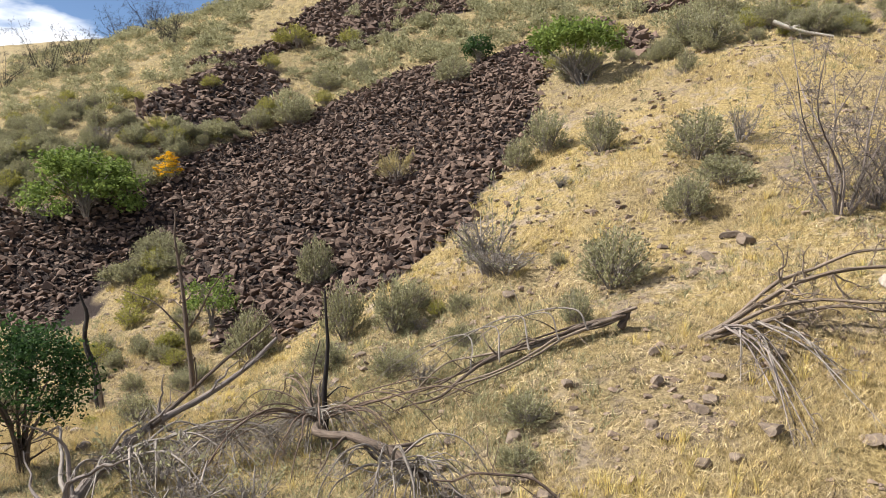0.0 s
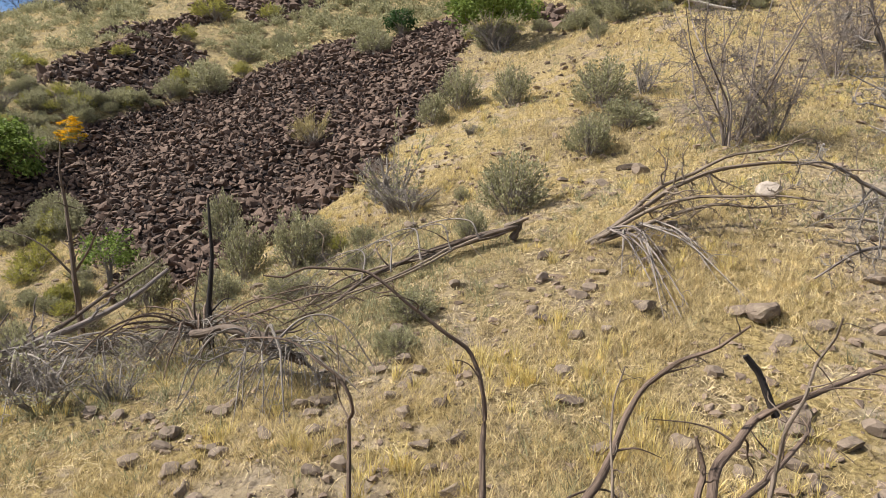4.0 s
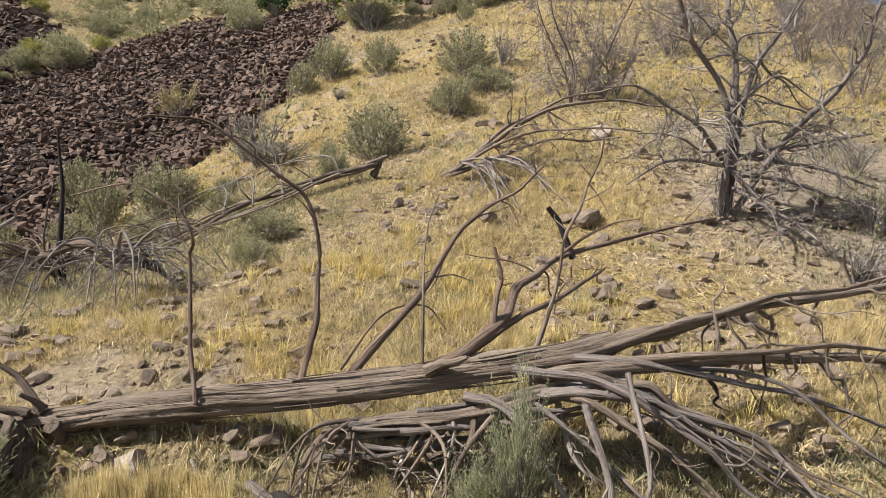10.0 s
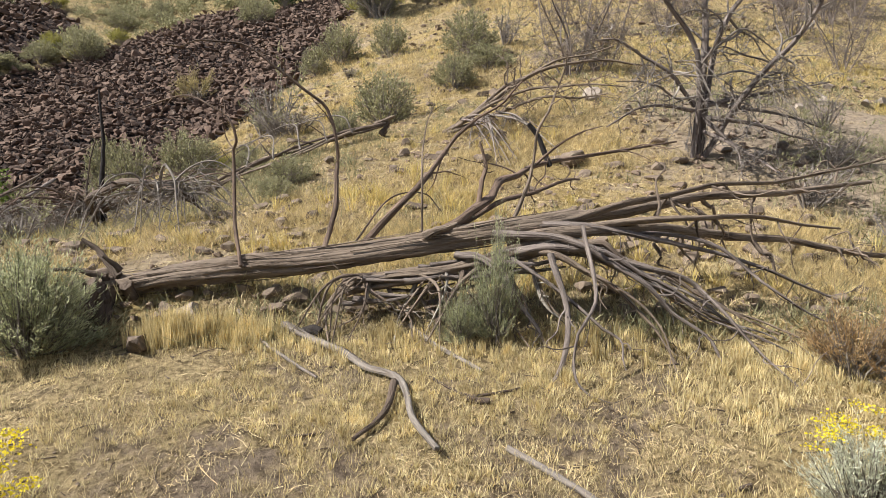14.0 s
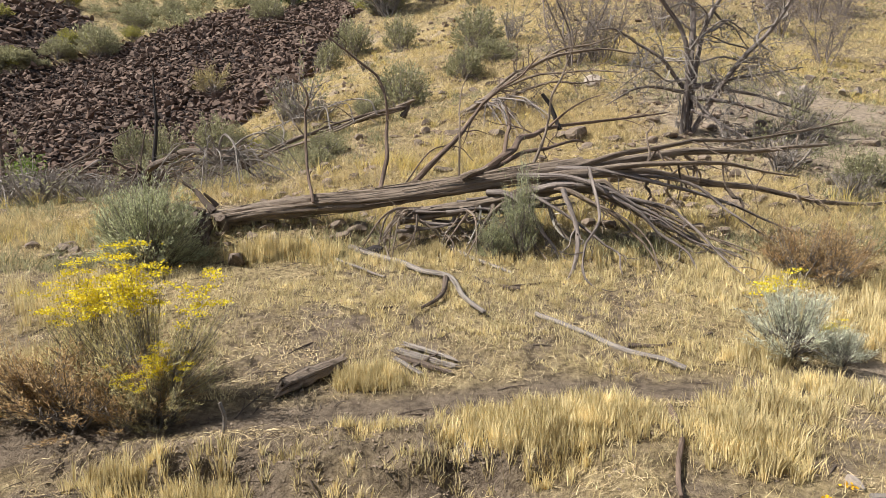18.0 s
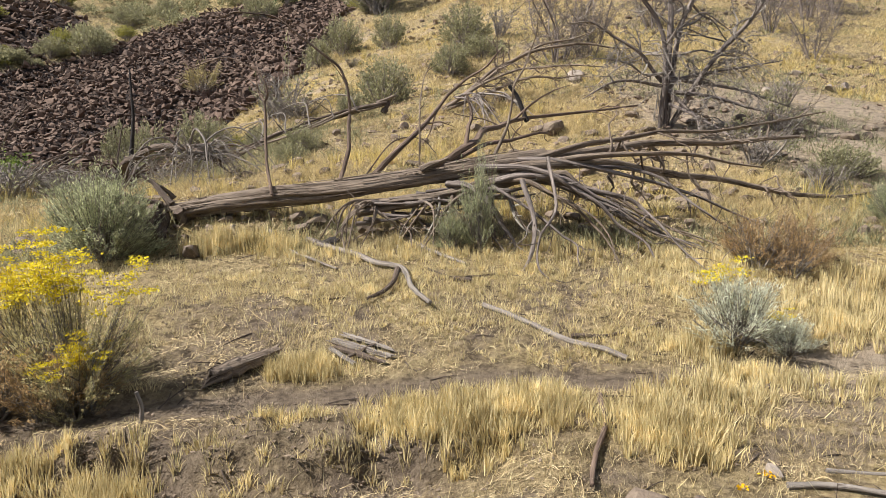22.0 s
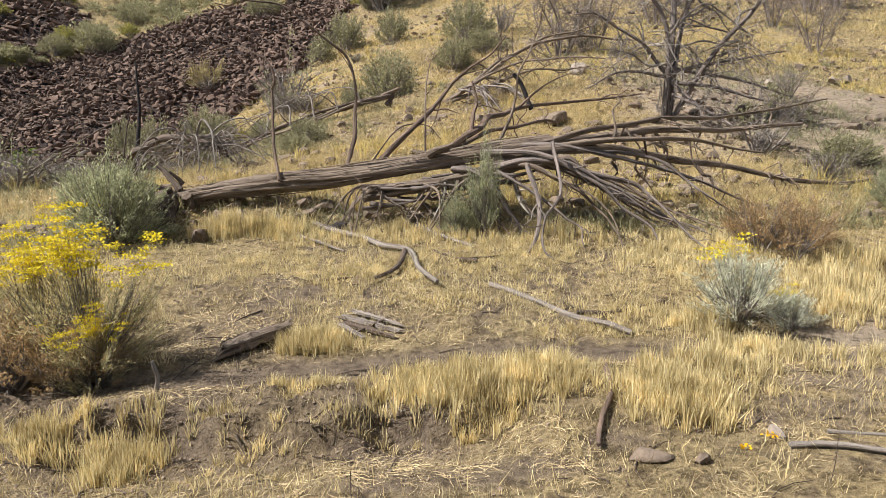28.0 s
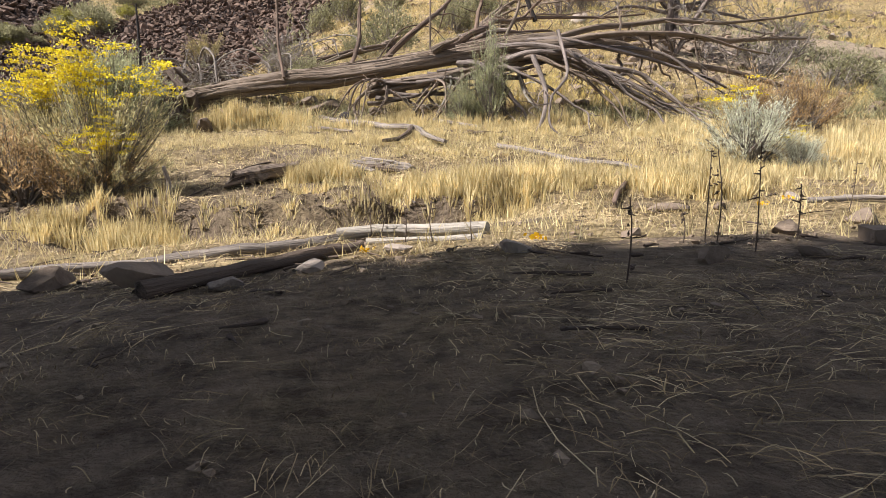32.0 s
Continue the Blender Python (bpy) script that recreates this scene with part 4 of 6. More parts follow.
RABBIT = sage_proto("rabbitbrush", "tall loose rabbitbrush crowned with yellow flowers", 16, M_RABBIT, 330, 18, flowers=(M_YELLOW, 84, -0.08), shape=1.1, leaf=(0.045, 0.0034), loose=0.8)
RABBIT_FAR = sage_proto("rabbitbrush", "small rabbitbrush with golden flowers", 17, M_LIME, 130, 8, flowers=(M_ORANGE, 128, 0.0), shape=0.9, leaf=(0.08, 0.014))
BLUE = sage_proto("rabbitbrush", "pale blue-green rabbitbrush with a few yellow heads", 18, M_BLUESAGE, 330, 22, flowers=(M_YELLOW, 15, 0.6), shape=0.9, leaf=(0.06, 0.0032), loose=0.5)
WEED = sage_proto("dry_weed", "rust brown dried weed bush", 19, M_RUST, 260, 16, shape=0.9, leaf=(0.05, 0.005), loose=0.6)

spread(SAGE, [(-1.55, 21.9, 2.0, 1.3), (-2.25, 33.4, 1.8, 1.4), (1.24, 30.2, 2.6, 1.4), (-4.85, 35.5, 2.4, 1.6), (2.3, 49.7, 3.0, 1.9), (3.4, 46.8, 3.0, 1.8), (5.3, 58.9, 3.6, 1.8),
              (7.3, 51.1, 3.2, 1.5), (1.76, 42.6, 1.3, 1.0), (-9.75, 23.3, 1.7, 1.5), (-7.8, 22.5, 1.7, 1.3), (-2.97, 15.8, 1.0, 0.5), (-2.3, 19.3, 0.8, 0.7), (-6.9, 19.6, 1.2, 0.6), (-9.2, 20.6, 1.3, 0.7), (-5.2, 20.2, 0.9, 0.5)], "sagebrush on the slope", 1)
spread(SAGE_B, [(0.58, 26.2, 1.7, 1.3), (-5.9, 34.5, 1.7, 1.4), (1.9, 28.2, 2.2, 1.0), (-27.3, 54.5, 4.0, 2.4), (-30, 53.4, 2.6, 1.7), (-27, 60.6, 3.2, 1.8), (-24, 61.3, 2.2, 2.0), (-14, 54.5, 3.2, 2.0),
                (-14.6, 31.4, 1.8, 2.2), (-5.8, 22.6, 1.0, 0.6), (-14.3, 25.2, 1.9, 1.9), (-42.2, 41.3, 2.2, 1.4), (7.4, 12.0, 1.1, 0.6), (-2.9, 14.4, 0.8, 0.42)], "sagebrush on the slope", 2)
spread(SAGE_W, [(0.74, 8.35, 0.5, 0.78), (0.4, 8.3, 0.5, 0.38)], "sagebrush by the log", 12)
spread(SAGE_N, [(-3.95, 8.4, 1.4, 0.84), (6.6, 9.4, 0.8, 0.5)], "sagebrush by the log", 3)
spread(SAGE_DEAD, [(-5.5, 25.1, 2.9, 2.5), (-5.2, 24.4, 2.4, 1.2), (2.8, 31.5, 2.2, 1.8), (0.9, 27.0, 1.6, 1.0), (-3.8, 45.2, 4.6, 2.2), (-45, 50.4, 3.4, 2.2), (-38.5, 46, 3.2, 2.0), (-35.5, 37.5, 3.2, 1.6),
                   (5.2, 24.5, 1.6, 1.2), (9.5, 18.5, 1.4, 1.0), (-6.4, 26.4, 1.6, 1.2), (6.6, 11.2, 1.3, 0.7), (6.2, 12.9, 2.0, 1.0), (7.6, 14.8, 1.6, 0.9), (-8.2, 13.2, 2.4, 1.2), (-9.8, 14.2, 2.4, 1.3), (-7.2, 13.5, 1.6, 0.8), (-4.7, 24.2, 2.8, 1.0), (-8.6, 18.6, 1.6, 0.8), (-12.4, 17.5, 2.0, 1.0)], "dead sagebrush on the slope", 4)
spread(STRAWTUFT, [(-13.9, 40.6, 2.4, 1.7)], "grass on the rock slide", 14)
spread(LIME, [(-35, 70.7, 4.5, 2.2), (-34.6, 64.3, 2.6, 1.5), (-30.5, 55.8, 2.2, 1.2), (-25.5, 34.5, 2.2, 1.4), (-22.6, 28.9, 1.6, 0.9), (-25, 33.2, 1.2, 0.8), (-24, 31.4, 2.2, 1.2), (-37, 58, 2.0, 1.2), (-29.5, 72, 3.2, 1.8)], "yellow-green shrubs", 5)
spread(RABBIT_FAR, [(-31.6, 44.2, 2.0, 1.6)], "flowering shrubs", 6)
spread(RABBIT, [(-2.5, 5.05, 1.1, 0.72), (-3.0, 5.3, 1.05, 0.62), (-2.35, 4.75, 0.5, 0.36)], "rabbitbrush by the path", 7)
spread(BLUE, [(2.9, 5.85, 1.05, 0.5), (3.3, 5.75, 0.6, 0.26)], "rabbitbrush by the path", 8)
spread(WEED, [(3.9, 7.7, 0.95, 0.62), (4.5, 7.9, 0.8, 0.55), (4.2, 7.5, 0.8, 0.5), (-2.95, 4.75, 1.0, 0.52), (-2.4, 5.1, 0.6, 0.42), (-2.6, 4.75, 0.75, 0.46), (-3.3, 4.9, 1.0, 0.52), (-2.3, 4.85, 0.4, 0.3)], "dried weeds", 9)


def upper_shrubs():
    """The scatter of sagebrush over the upper hillside."""
    rng = np.random.default_rng(33)
    spots = {0: [], 1: [], 2: []}
    n = 8200
    ys = rng.uniform(34, 125, n)
    xs = -1.05 * ys + rng.random(n) * (np.where(ys > 46, 0.32 * ys, -9) + 1.05 * ys)
    rock, lush, pick, size, tall = rocky(xs, ys), vnoise(xs / 7, ys / 7, 77), rng.random(n), rng.random(n), rng.uniform(0.45, 0.65, n)
    skip = (rock > 0) & ((ys < 62) | (pick < 0.8)) | (lush < 0.22) | (xs > -6) & (pick < 0.6) | (xs < -0.62 * ys - 4) & (pick < 0.55)
    kinds = rng.choice([0, 0, 0, 1, 1, 1, 2], n)
    for k in np.flatnonzero(~skip):
        w = (0.8 + 1.5 * size[k] ** 1.4) * (1 + max(0, ys[k] - 70) / 100)
        spots[int(kinds[k])].append((float(xs[k]), float(ys[k]), w, w * tall[k]))
    rest = Soup()
    for k, proto in enumerate((SAGE, SAGE_B, LIME)):
        most = (105, 105, 70)[k]
        near = sorted(spots[k], key=lambda p: p[1] - 0.6 * p[2])
        near = near[:most] + [near[i] for i in rng.permutation(np.arange(most, len(near)))]
        spread(proto, near[:most], "sagebrush on the upper hill", 40 + k)
        me = next(o for o in proto.children if o.name.startswith("foliage")).data
        co = np.empty(len(me.vertices) * 3, np.float32)
        me.vertices.foreach_get("co", co)
        quads = co.reshape(-1, 4, 3)[::16]
        quads = quads.mean(1, keepdims=True) + (quads - quads.mean(1, keepdims=True)) * 3.0
        for x, y, w, h in near[most:most + 800]:
            a = rng.random() * 6.28
            v = quads.reshape(-1, 3) @ np.array([[math.cos(a), math.sin(a), 0], [-math.sin(a), math.cos(a), 0], [0, 0, 1]])
            rest.add(v * (w, w, h / 0.8) + (x, y, float(land(x, y)) - 0.01), np.arange(len(v)).reshape(-1, 4))
    tagged(new("far_sagebrush", rest.mesh("far_sagebrush", M_SAGE, False)), "grey-green sagebrush dotting the far upper hill", "shrubs", kind="stuff")


def foot_shrubs():
    """Small sagebrush between the foot of the slide and the fallen junipers."""
    rng = np.random.default_rng(35)
    rows = [[], [], [], []]
    for _ in range(150):
        x, y = rng.uniform(-22, -3), rng.uniform(18.5, 30)
        if rocky(x, y) or rocky(x, y + 0.8) or abs(x + 11) < 1.2 or vnoise(x / 2.3, y / 2.3, 78) < 0.5:
            continue
        w = rng.uniform(0.5, 1.3)
        rows[int(rng.choice([0, 1, 2, 2, 3]))].append((x, y, w, w * rng.uniform(0.5, 0.8)))
    for k, proto in enumerate((SAGE, SAGE_B, SAGE_DEAD, LIME)):
        spread(proto, rows[k][:12], "shrubs below the rock slide", 50 + k)


foot_shrubs()
upper_shrubs()
for ob in (SAGE, SAGE_B, SAGE_N, SAGE_W, SAGE_DEAD, STRAWTUFT, LIME, RABBIT, RABBIT_FAR, BLUE, WEED):
    gone(ob)


# ---- dead wood ----
def rel(pts, base):
    return [np.asarray(p, float) - np.array(base.matrix_world.translation) for p in pts]


def limb(base, name, pts, r0, r1, material=None, seed=1, level=0, count=6, reach=0.4, droop=0.0, sides=7, curl=0.35, rough=None, label="", start=0.3, thin=0.004, twigs=None):
    s, side, rng = Soup(), Soup(), np.random.default_rng(seed)
    if level:
        twiggy(s, rel(pts, base), r0, r1, rng, level, count, reach, droop, sides, curl, start, thin, side)
    else:
        tube(s, rel(pts, base), r0, r1, sides, rng=rng, rough=rough or 0.14, kinky=0.4)
    ob = part(name, s, material or M_WOOD, base, label)
    if level:
        part("side_twig", side, twigs or material or M_WOOD, ob)["kind"] = "stuff"
    return ob


def fibres(base, name, pts, radius, count, material, seed, lift=1.0, label=""):
    """Loose bark strips and splinters along a trunk."""
    rng, s = np.random.default_rng(seed), Soup()
    c = spline(rel(pts, base), 80)
    for _ in range(count):
        k, n = int(rng.integers(0, 60)), int(rng.integers(6, 19))
        a = rng.uniform(0.2, 6.1)
        d = c[k + n] - c[k]
        d /= np.linalg.norm(d)
        u = np.cross(d, (0, 0, 1))
        u /= np.linalg.norm(u)
        v = np.cross(u, d)
        off = (u * math.cos(a) + v * math.sin(a)) * radius * (1 - 0.25 * k / 80)
        q = [c[k] + off * 0.98, c[k + n // 2] + off * (1.02 + 0.10 * rng.random()), c[k + n] + off * (1.0 + 0.35 * lift * rng.random() ** 3)]
        tube(s, q, rng.uniform(0.005, 0.011), 0.003, 4, 5, rng=rng)
    return part(name, s, material, base, label)


def old_trunk(s, pts, r0, r1, seed, sides=44, steps=120, power=0.7, hollow=0.0):
    """A weathered trunk: long ridges and furrows that wind slowly along it, knots, a ragged skin."""
    rng = np.random.default_rng(seed)
    c = spline(pts, steps)
    way = np.concatenate([[0], np.cumsum(np.linalg.norm(np.diff(c, axis=0), axis=1))])
    c = c + np.stack([(vnoise(way * 1.6, way * 0 + 3, seed + k) - 0.5) * 0.28 * r0 for k in range(3)], 1)
    d = np.gradient(c, axis=0)
    d /= np.linalg.norm(d, axis=1, keepdims=True)
    a = np.cross(d, (0.1, 0.2, 1.0))
    a /= np.linalg.norm(a, axis=1, keepdims=True)
    b = np.cross(a, d)
    w = np.linspace(0, 1, steps) ** power
    r = (r0 * (1 - w) + r1 * w)[:, None]
    t, u = np.meshgrid(np.arange(sides) * 2 * np.pi / sides, way)
    wind = t + 0.25 * u

    def ridge(k, slow, off):
        return vnoise(k * np.cos(wind) + slow * u + off, k * np.sin(wind) + 0.6 * slow * u + 2 * off, seed)

    lump = 1 + 0.42 * (ridge(1.2, 0.8, 3) - 0.5) + 0.34 * (ridge(3.2, 0.7, 11) - 0.5) + 0.22 * (ridge(6.5, 1.6, 29) - 0.5) + 0.05 * (rng.random(t.shape) - 0.5)
    lump -= 0.30 * fall(ridge(4.0, 0.45, 47), 0.16, 0.32)          # open cracks
    if hollow:
        lump -= hollow * fall(np.abs(ridge(1.0, 0.5, 61) - 0.5), 0.05, 0.2)
    v = c[:, None] + (r * lump)[..., None] * (np.cos(t)[..., None] * a[:, None] + np.sin(t)[..., None] * b[:, None])
    g = np.stack([np.cos(wind) * r, np.sin(wind) * r, u], -1) + rng.random(3) * 9
    i, j = np.meshgrid(np.arange(steps - 1), np.arange(sides), indexing="ij")
    k = (j + 1) % sides
    s.add(v.reshape(-1, 3), np.stack([i * sides + j, i * sides + k, (i + 1) * sides + k, (i + 1) * sides + j], -1).reshape(-1, 4), g.reshape(-1, 3))
    for row, flip in ((0, 1), (steps - 1, 0)):
        o = np.arange(sides)
        tri = np.stack([o, (o + 1) % sides, np.full(sides, sides)], 1)
        s.add(np.concatenate([v[row], (c[row] + d[row] * (0.3 if flip else 0.1) * r[row])[None]]), tri[:, ::-1] if flip else tri, np.concatenate([g[row], g[row].mean(0)[None]]))


def fallen_log():
    b = thing("fallen_log", "long weathered grey juniper log lying on its broken limbs", "fallen tree", -3.4, 9.2)
    trunk = [(-3.8, 9.32, 0.92), (-3.0, 9.3, 1.06), (-2.16, 9.28, 1.17), (-1.0, 9.2, 1.33), (0.24, 9.1, 1.53), (1.1, 9.08, 1.67), (1.7, 9.3, 1.76)]
    s = Soup()
    old_trunk(s, rel(trunk, b), 0.142, 0.10, 2, 52, 170)
    part("trunk", s, M_WOOD, b, "grey fibrous trunk with split bark")
    fibres(b, "loose_bark", trunk, 0.150, 46, M_WOOD, 3, 0.8, label="lifting strips of grey bark")["kind"] = "stuff"
    # the torn root end
    s, rng = Soup(), np.random.default_rng(4)
    for _ in range(46):
        a = rng.uniform(0, 6.28)
        p0 = np.array([-3.6, 9.2, 0.94]) + rng.normal(size=3) * (0.10, 0.09, 0.07)
        p1 = p0 + np.array([0.22 - 0.5 * rng.random(), 0.34 * math.cos(a) - 0.15, -0.34 - 0.16 * rng.random()])
        tube(s, rel([p0, (p0 + p1) / 2 + rng.normal(size=3) * 0.03, p1 + np.array([-0.05, 0, -0.12])], b), 0.07, 0.035, 7, 6, 0.3, rng)
    part("root_plate", s, M_BROWN, b, "dark torn root end")
    for k, (q, r) in enumerate([([(-3.4, 9.25, 1.1), (-3.62, 9.35, 1.32), (-3.85, 9.4, 1.52)], 0.06), ([(-3.5, 9.2, 1.12), (-3.8, 9.15, 1.2), (-4.12, 9.1, 1.2)], 0.055),
                                ([(-3.3, 9.1, 1.2), (-3.42, 9.0, 1.38)], 0.035), ([(0.02, 9.0, 1.58), (0.2, 8.95, 1.67), (0.36, 8.92, 1.74)], 0.05)]):
        limb(b, "stub", q, r, r * 0.35, M_BROWN if k < 3 else M_WOOD, 10 + k, rough=0.3)
    low, s = [(-0.85, 8.95, 1.06), (-0.3, 8.9, 1.15), (0.3, 8.87, 1.25), (0.95, 8.9, 1.4), (1.6, 8.98, 1.58)], Soup()
    old_trunk(s, rel(low, b), 0.115, 0.085, 15, 40, 90, 1.0, 0.35)
    part("second_stem", s, M_WOOD, b, "hollow split lower stem")
    up = [(1.5, 9.2, 1.72), (2.23, 9.6, 1.84), (3.27, 10.0, 1.93), (4.66, 10.6, 2.0), (6.1, 11.2, 2.05)]
    limb(b, "limb", up, 0.085, 0.022, M_WOOD, 16, 2, 9, 0.24, 0.05, 9, start=0.25)
    limb(b, "limb", [(0.9, 9.0, 1.55), (1.97, 9.0, 1.67), (3.07, 9.4, 1.57), (4.33, 10.0, 1.4), (5.66, 10.4, 1.25), (7.3, 10.9, 1.14)], 0.072, 0.022, M_WOOD, 17, 2, 13, 0.16, 0.25, 9, start=0.25)
    limb(b, "limb", [(1.2, 9.0, 1.6), (2.4, 8.9, 1.72), (3.6, 9.2, 1.75), (4.8, 9.6, 1.6)], 0.05, 0.012, M_WOOD, 18, 2, 8, 0.25, 0.1)
    limb(b, "limb", [(1.0, 9.0, 1.66), (2.2, 9.3, 1.9), (3.4, 9.8, 2.05), (5.0, 10.4, 2.25), (6.3, 10.8, 2.5)], 0.045, 0.010, M_WOOD, 19, 2, 8, 0.24, 0.0)
    arcs = [[(1.0, 8.9, 1.45), (1.7, 8.45, 1.25), (2.2, 8.2, 0.9), (2.42, 7.95, 0.47)], [(1.5, 8.8, 1.5), (2.5, 8.5, 1.12), (3.03, 8.1, 0.86), (3.42, 7.4, 0.36)],
            [(1.6, 8.5, 1.74), (1.64, 7.85, 1.15), (1.5, 7.45, 0.65), (1.55, 7.35, 0.33)], [(1.3, 8.6, 1.45), (1.42, 8.05, 0.85), (1.12, 7.6, 0.52), (0.75, 7.1, 0.36)],
            [(1.2, 8.8, 1.5), (1.95, 8.3, 1.25), (2.3, 7.95, 0.8), (2.35, 7.75, 0.42)], [(0.9, 8.85, 1.4), (1.6, 8.3, 1.05), (1.85, 8.0, 0.7), (1.9, 7.85, 0.44)],
            [(1.7, 9.0, 1.62), (2.9, 8.9, 1.45), (3.8, 8.7, 1.05), (4.5, 8.6, 0.65)]]
    # a sheaf of limbs that sweeps down to the ground in one bundle
    sheaf = np.random.default_rng(36)
    for k in range(13):
        o = sheaf.normal(size=3) * (0.10, 0.12, 0.06)
        end = 1.0 - 0.45 * sheaf.random() ** 2
        way = spline([(1.15, 8.92, 1.5), (1.75, 8.85, 1.5), (2.25, 8.78, 1.27), (2.75, 8.68, 1.0), (3.35, 8.5, 0.72), (4.0, 8.25, 0.45)], 12)[: max(6, int(12 * end))]
        q = [tuple(p + o * (0.4 + 1.2 * i / 11) + sheaf.normal(size=3) * 0.025) for i, p in enumerate(way)][::2]
        limb(b, "branch", q, sheaf.uniform(0.016, 0.036), 0.008, (M_FAN, M_WOOD, M_TWIG)[k % 3], 420 + k, 1, 6, 0.2, 0.28, 8, 0.5, start=0.2)
    kinks = np.random.default_rng(31)
    for k, q in enumerate(arcs):
        q = [q[0], *(tuple(np.array(p) + kinks.normal(size=3) * (0.10, 0.06, 0.07)) for p in q[1:-1]), q[-1]]
        limb(b, "branch", q, 0.036 if k < 2 else 0.015 + 0.006 * (k % 4), 0.006, M_FAN if k % 4 else M_WOOD, 30 + k, 2 if k % 2 else 1, 5, 0.32, 0.2, 8, 0.5, start=0.2)
    rng = np.random.default_rng(77)
    for k in range(30):  # broken twigs under the middle of the trunk
        x = rng.uniform(-0.75, 1.4)
        e = (x + rng.uniform(-0.9, 0.7), rng.uniform(8.15, 8.8), 0)
        q = [(x, 8.95, 1.25 + 0.12 * x), ((x + e[0]) / 2 + rng.uniform(-0.15, 0.15), rng.uniform(8.5, 8.75), rng.uniform(0.8, 1.15)), (e[0], e[1], float(land(e[0], e[1])) + 0.02)]
        limb(b, "branch", q, rng.uniform(0.010, 0.034), 0.006, M_PALE if k % 9 == 3 else (M_WOOD if k % 3 else M_BROWN), 150 + k, 1, 5, 0.4)
    ups = [([(-1.09, 9.2, 1.42), (-1.04, 9.75, 1.88), (-1.03, 10.0, 2.28), (-1.08, 10.0, 2.73), (-1.34, 10.05, 3.14), (-2.0, 10.0, 3.66), (-2.58, 9.9, 3.74), (-2.96, 9.8, 3.69)], 0.030, 0.008),
           ([(-1.99, 9.1, 1.25), (-2.12, 9.4, 1.73), (-2.16, 9.6, 2.41), (-2.13, 9.55, 2.67), (-2.35, 9.6, 2.97), (-2.79, 9.8, 3.13), (-3.53, 10.2, 3.01)], 0.022, 0.007),
           ([(-0.71, 9.2, 1.4), (-0.14, 9.6, 2.04), (0.22, 10.3, 2.48), (0.68, 10.4, 2.87), (1.15, 10.2, 3.3)], 0.048, 0.011),
           ([(0.1, 9.05, 1.6), (0.57, 9.3, 1.91), (0.93, 9.91, 2.12), (1.5, 10.68, 2.32), (2.61, 11.58, 2.48), (3.71, 12.06, 2.69)], 0.06, 0.015),
           ([(0.95, 9.1, 1.7), (1.19, 9.49, 2.18), (1.28, 9.49, 2.7), (1.5, 9.6, 3.18), (1.6, 9.4, 3.6)], 0.024, 0.007), ([(-0.01, 9.15, 1.55), (-0.01, 9.2, 2.28), (0.01, 9.6, 2.65), (0.12, 9.8, 3.05)], 0.015, 0.006),
           ([(1.62, 10.8, 2.3), (1.5, 10.85, 2.6), (1.36, 10.9, 2.85)], 0.04, 0.03), ([(0.62, 9.35, 1.92), (0.72, 9.45, 2.3), (0.66, 9.5, 2.55)], 0.03, 0.012), ([(0.2, 9.1, 1.62), (0.9, 9.6, 1.85), (1.7, 10.5, 2.05), (2.1, 11.3, 2.1)], 0.04, 0.012)]
    for k, (q, r0, r1) in enumerate(ups):
        limb(b, "branch", q, r0, r1, M_CHAR if k == 6 else (M_WOOD if k in (4, 5) else M_LIMB), 70 + k, 0 if k == 6 else 1, 6, 0.26, 0.0, 8, start=0.35)
    # long smooth limbs that sweep over the split lower stem
    for k, (q, r) in enumerate([([(0.75, 8.98, 1.62), (1.35, 8.75, 1.62), (1.9, 8.5, 1.4), (2.5, 8.2, 0.95), (2.9, 7.9, 0.5)], 0.042), ([(0.35, 8.9, 1.4), (0.8, 8.65, 1.3), (1.05, 8.4, 0.95), (1.2, 8.2, 0.55)], 0.045),
                                ([(1.15, 9.05, 1.7), (1.9, 8.9, 1.68), (2.8, 8.95, 1.5), (3.7, 9.1, 1.2), (4.6, 9.2, 0.85)], 0.036), ([(0.9, 8.9, 1.42), (1.5, 8.7, 1.5), (2.2, 8.6, 1.3), (2.8, 8.5, 0.9)], 0.05)]):
        limb(b, "branch", q, r, 0.011, M_FAN, 380 + k, 1, 5, 0.25, 0.15, 9, start=0.4)
    # the split shell of the lower stem
    s, rng = Soup(), np.random.default_rng(394)
    for k in range(26):
        x0 = rng.uniform(-0.85, 0.9)
        a = rng.uniform(0, 6.28)
        o = np.array([0, math.cos(a) * 0.10, math.sin(a) * 0.12])
        q = [np.array([x0, 8.88, 1.16 + 0.19 * x0]) + o, np.array([x0 + 0.35, 8.87, 1.17 + 0.19 * x0]) + o * rng.uniform(0.9, 1.5), np.array([x0 + 0.7, 8.88, 1.24 + 0.19 * x0]) + o * rng.uniform(0.8, 1.2)]
        tube(s, rel(q, b), rng.uniform(0.014, 0.045), 0.008, 6, 7, 0.3, rng)
    part("split_shell", s, M_FAN, b, "splintered grey shell of the lower stem")
    limb(b, "branch", [(-0.75, 9.3, 1.5), (-0.4, 9.5, 1.95), (0.0, 9.7, 2.0), (0.2, 9.6, 1.8)], 0.012, 0.006, M_BROWN, 90)


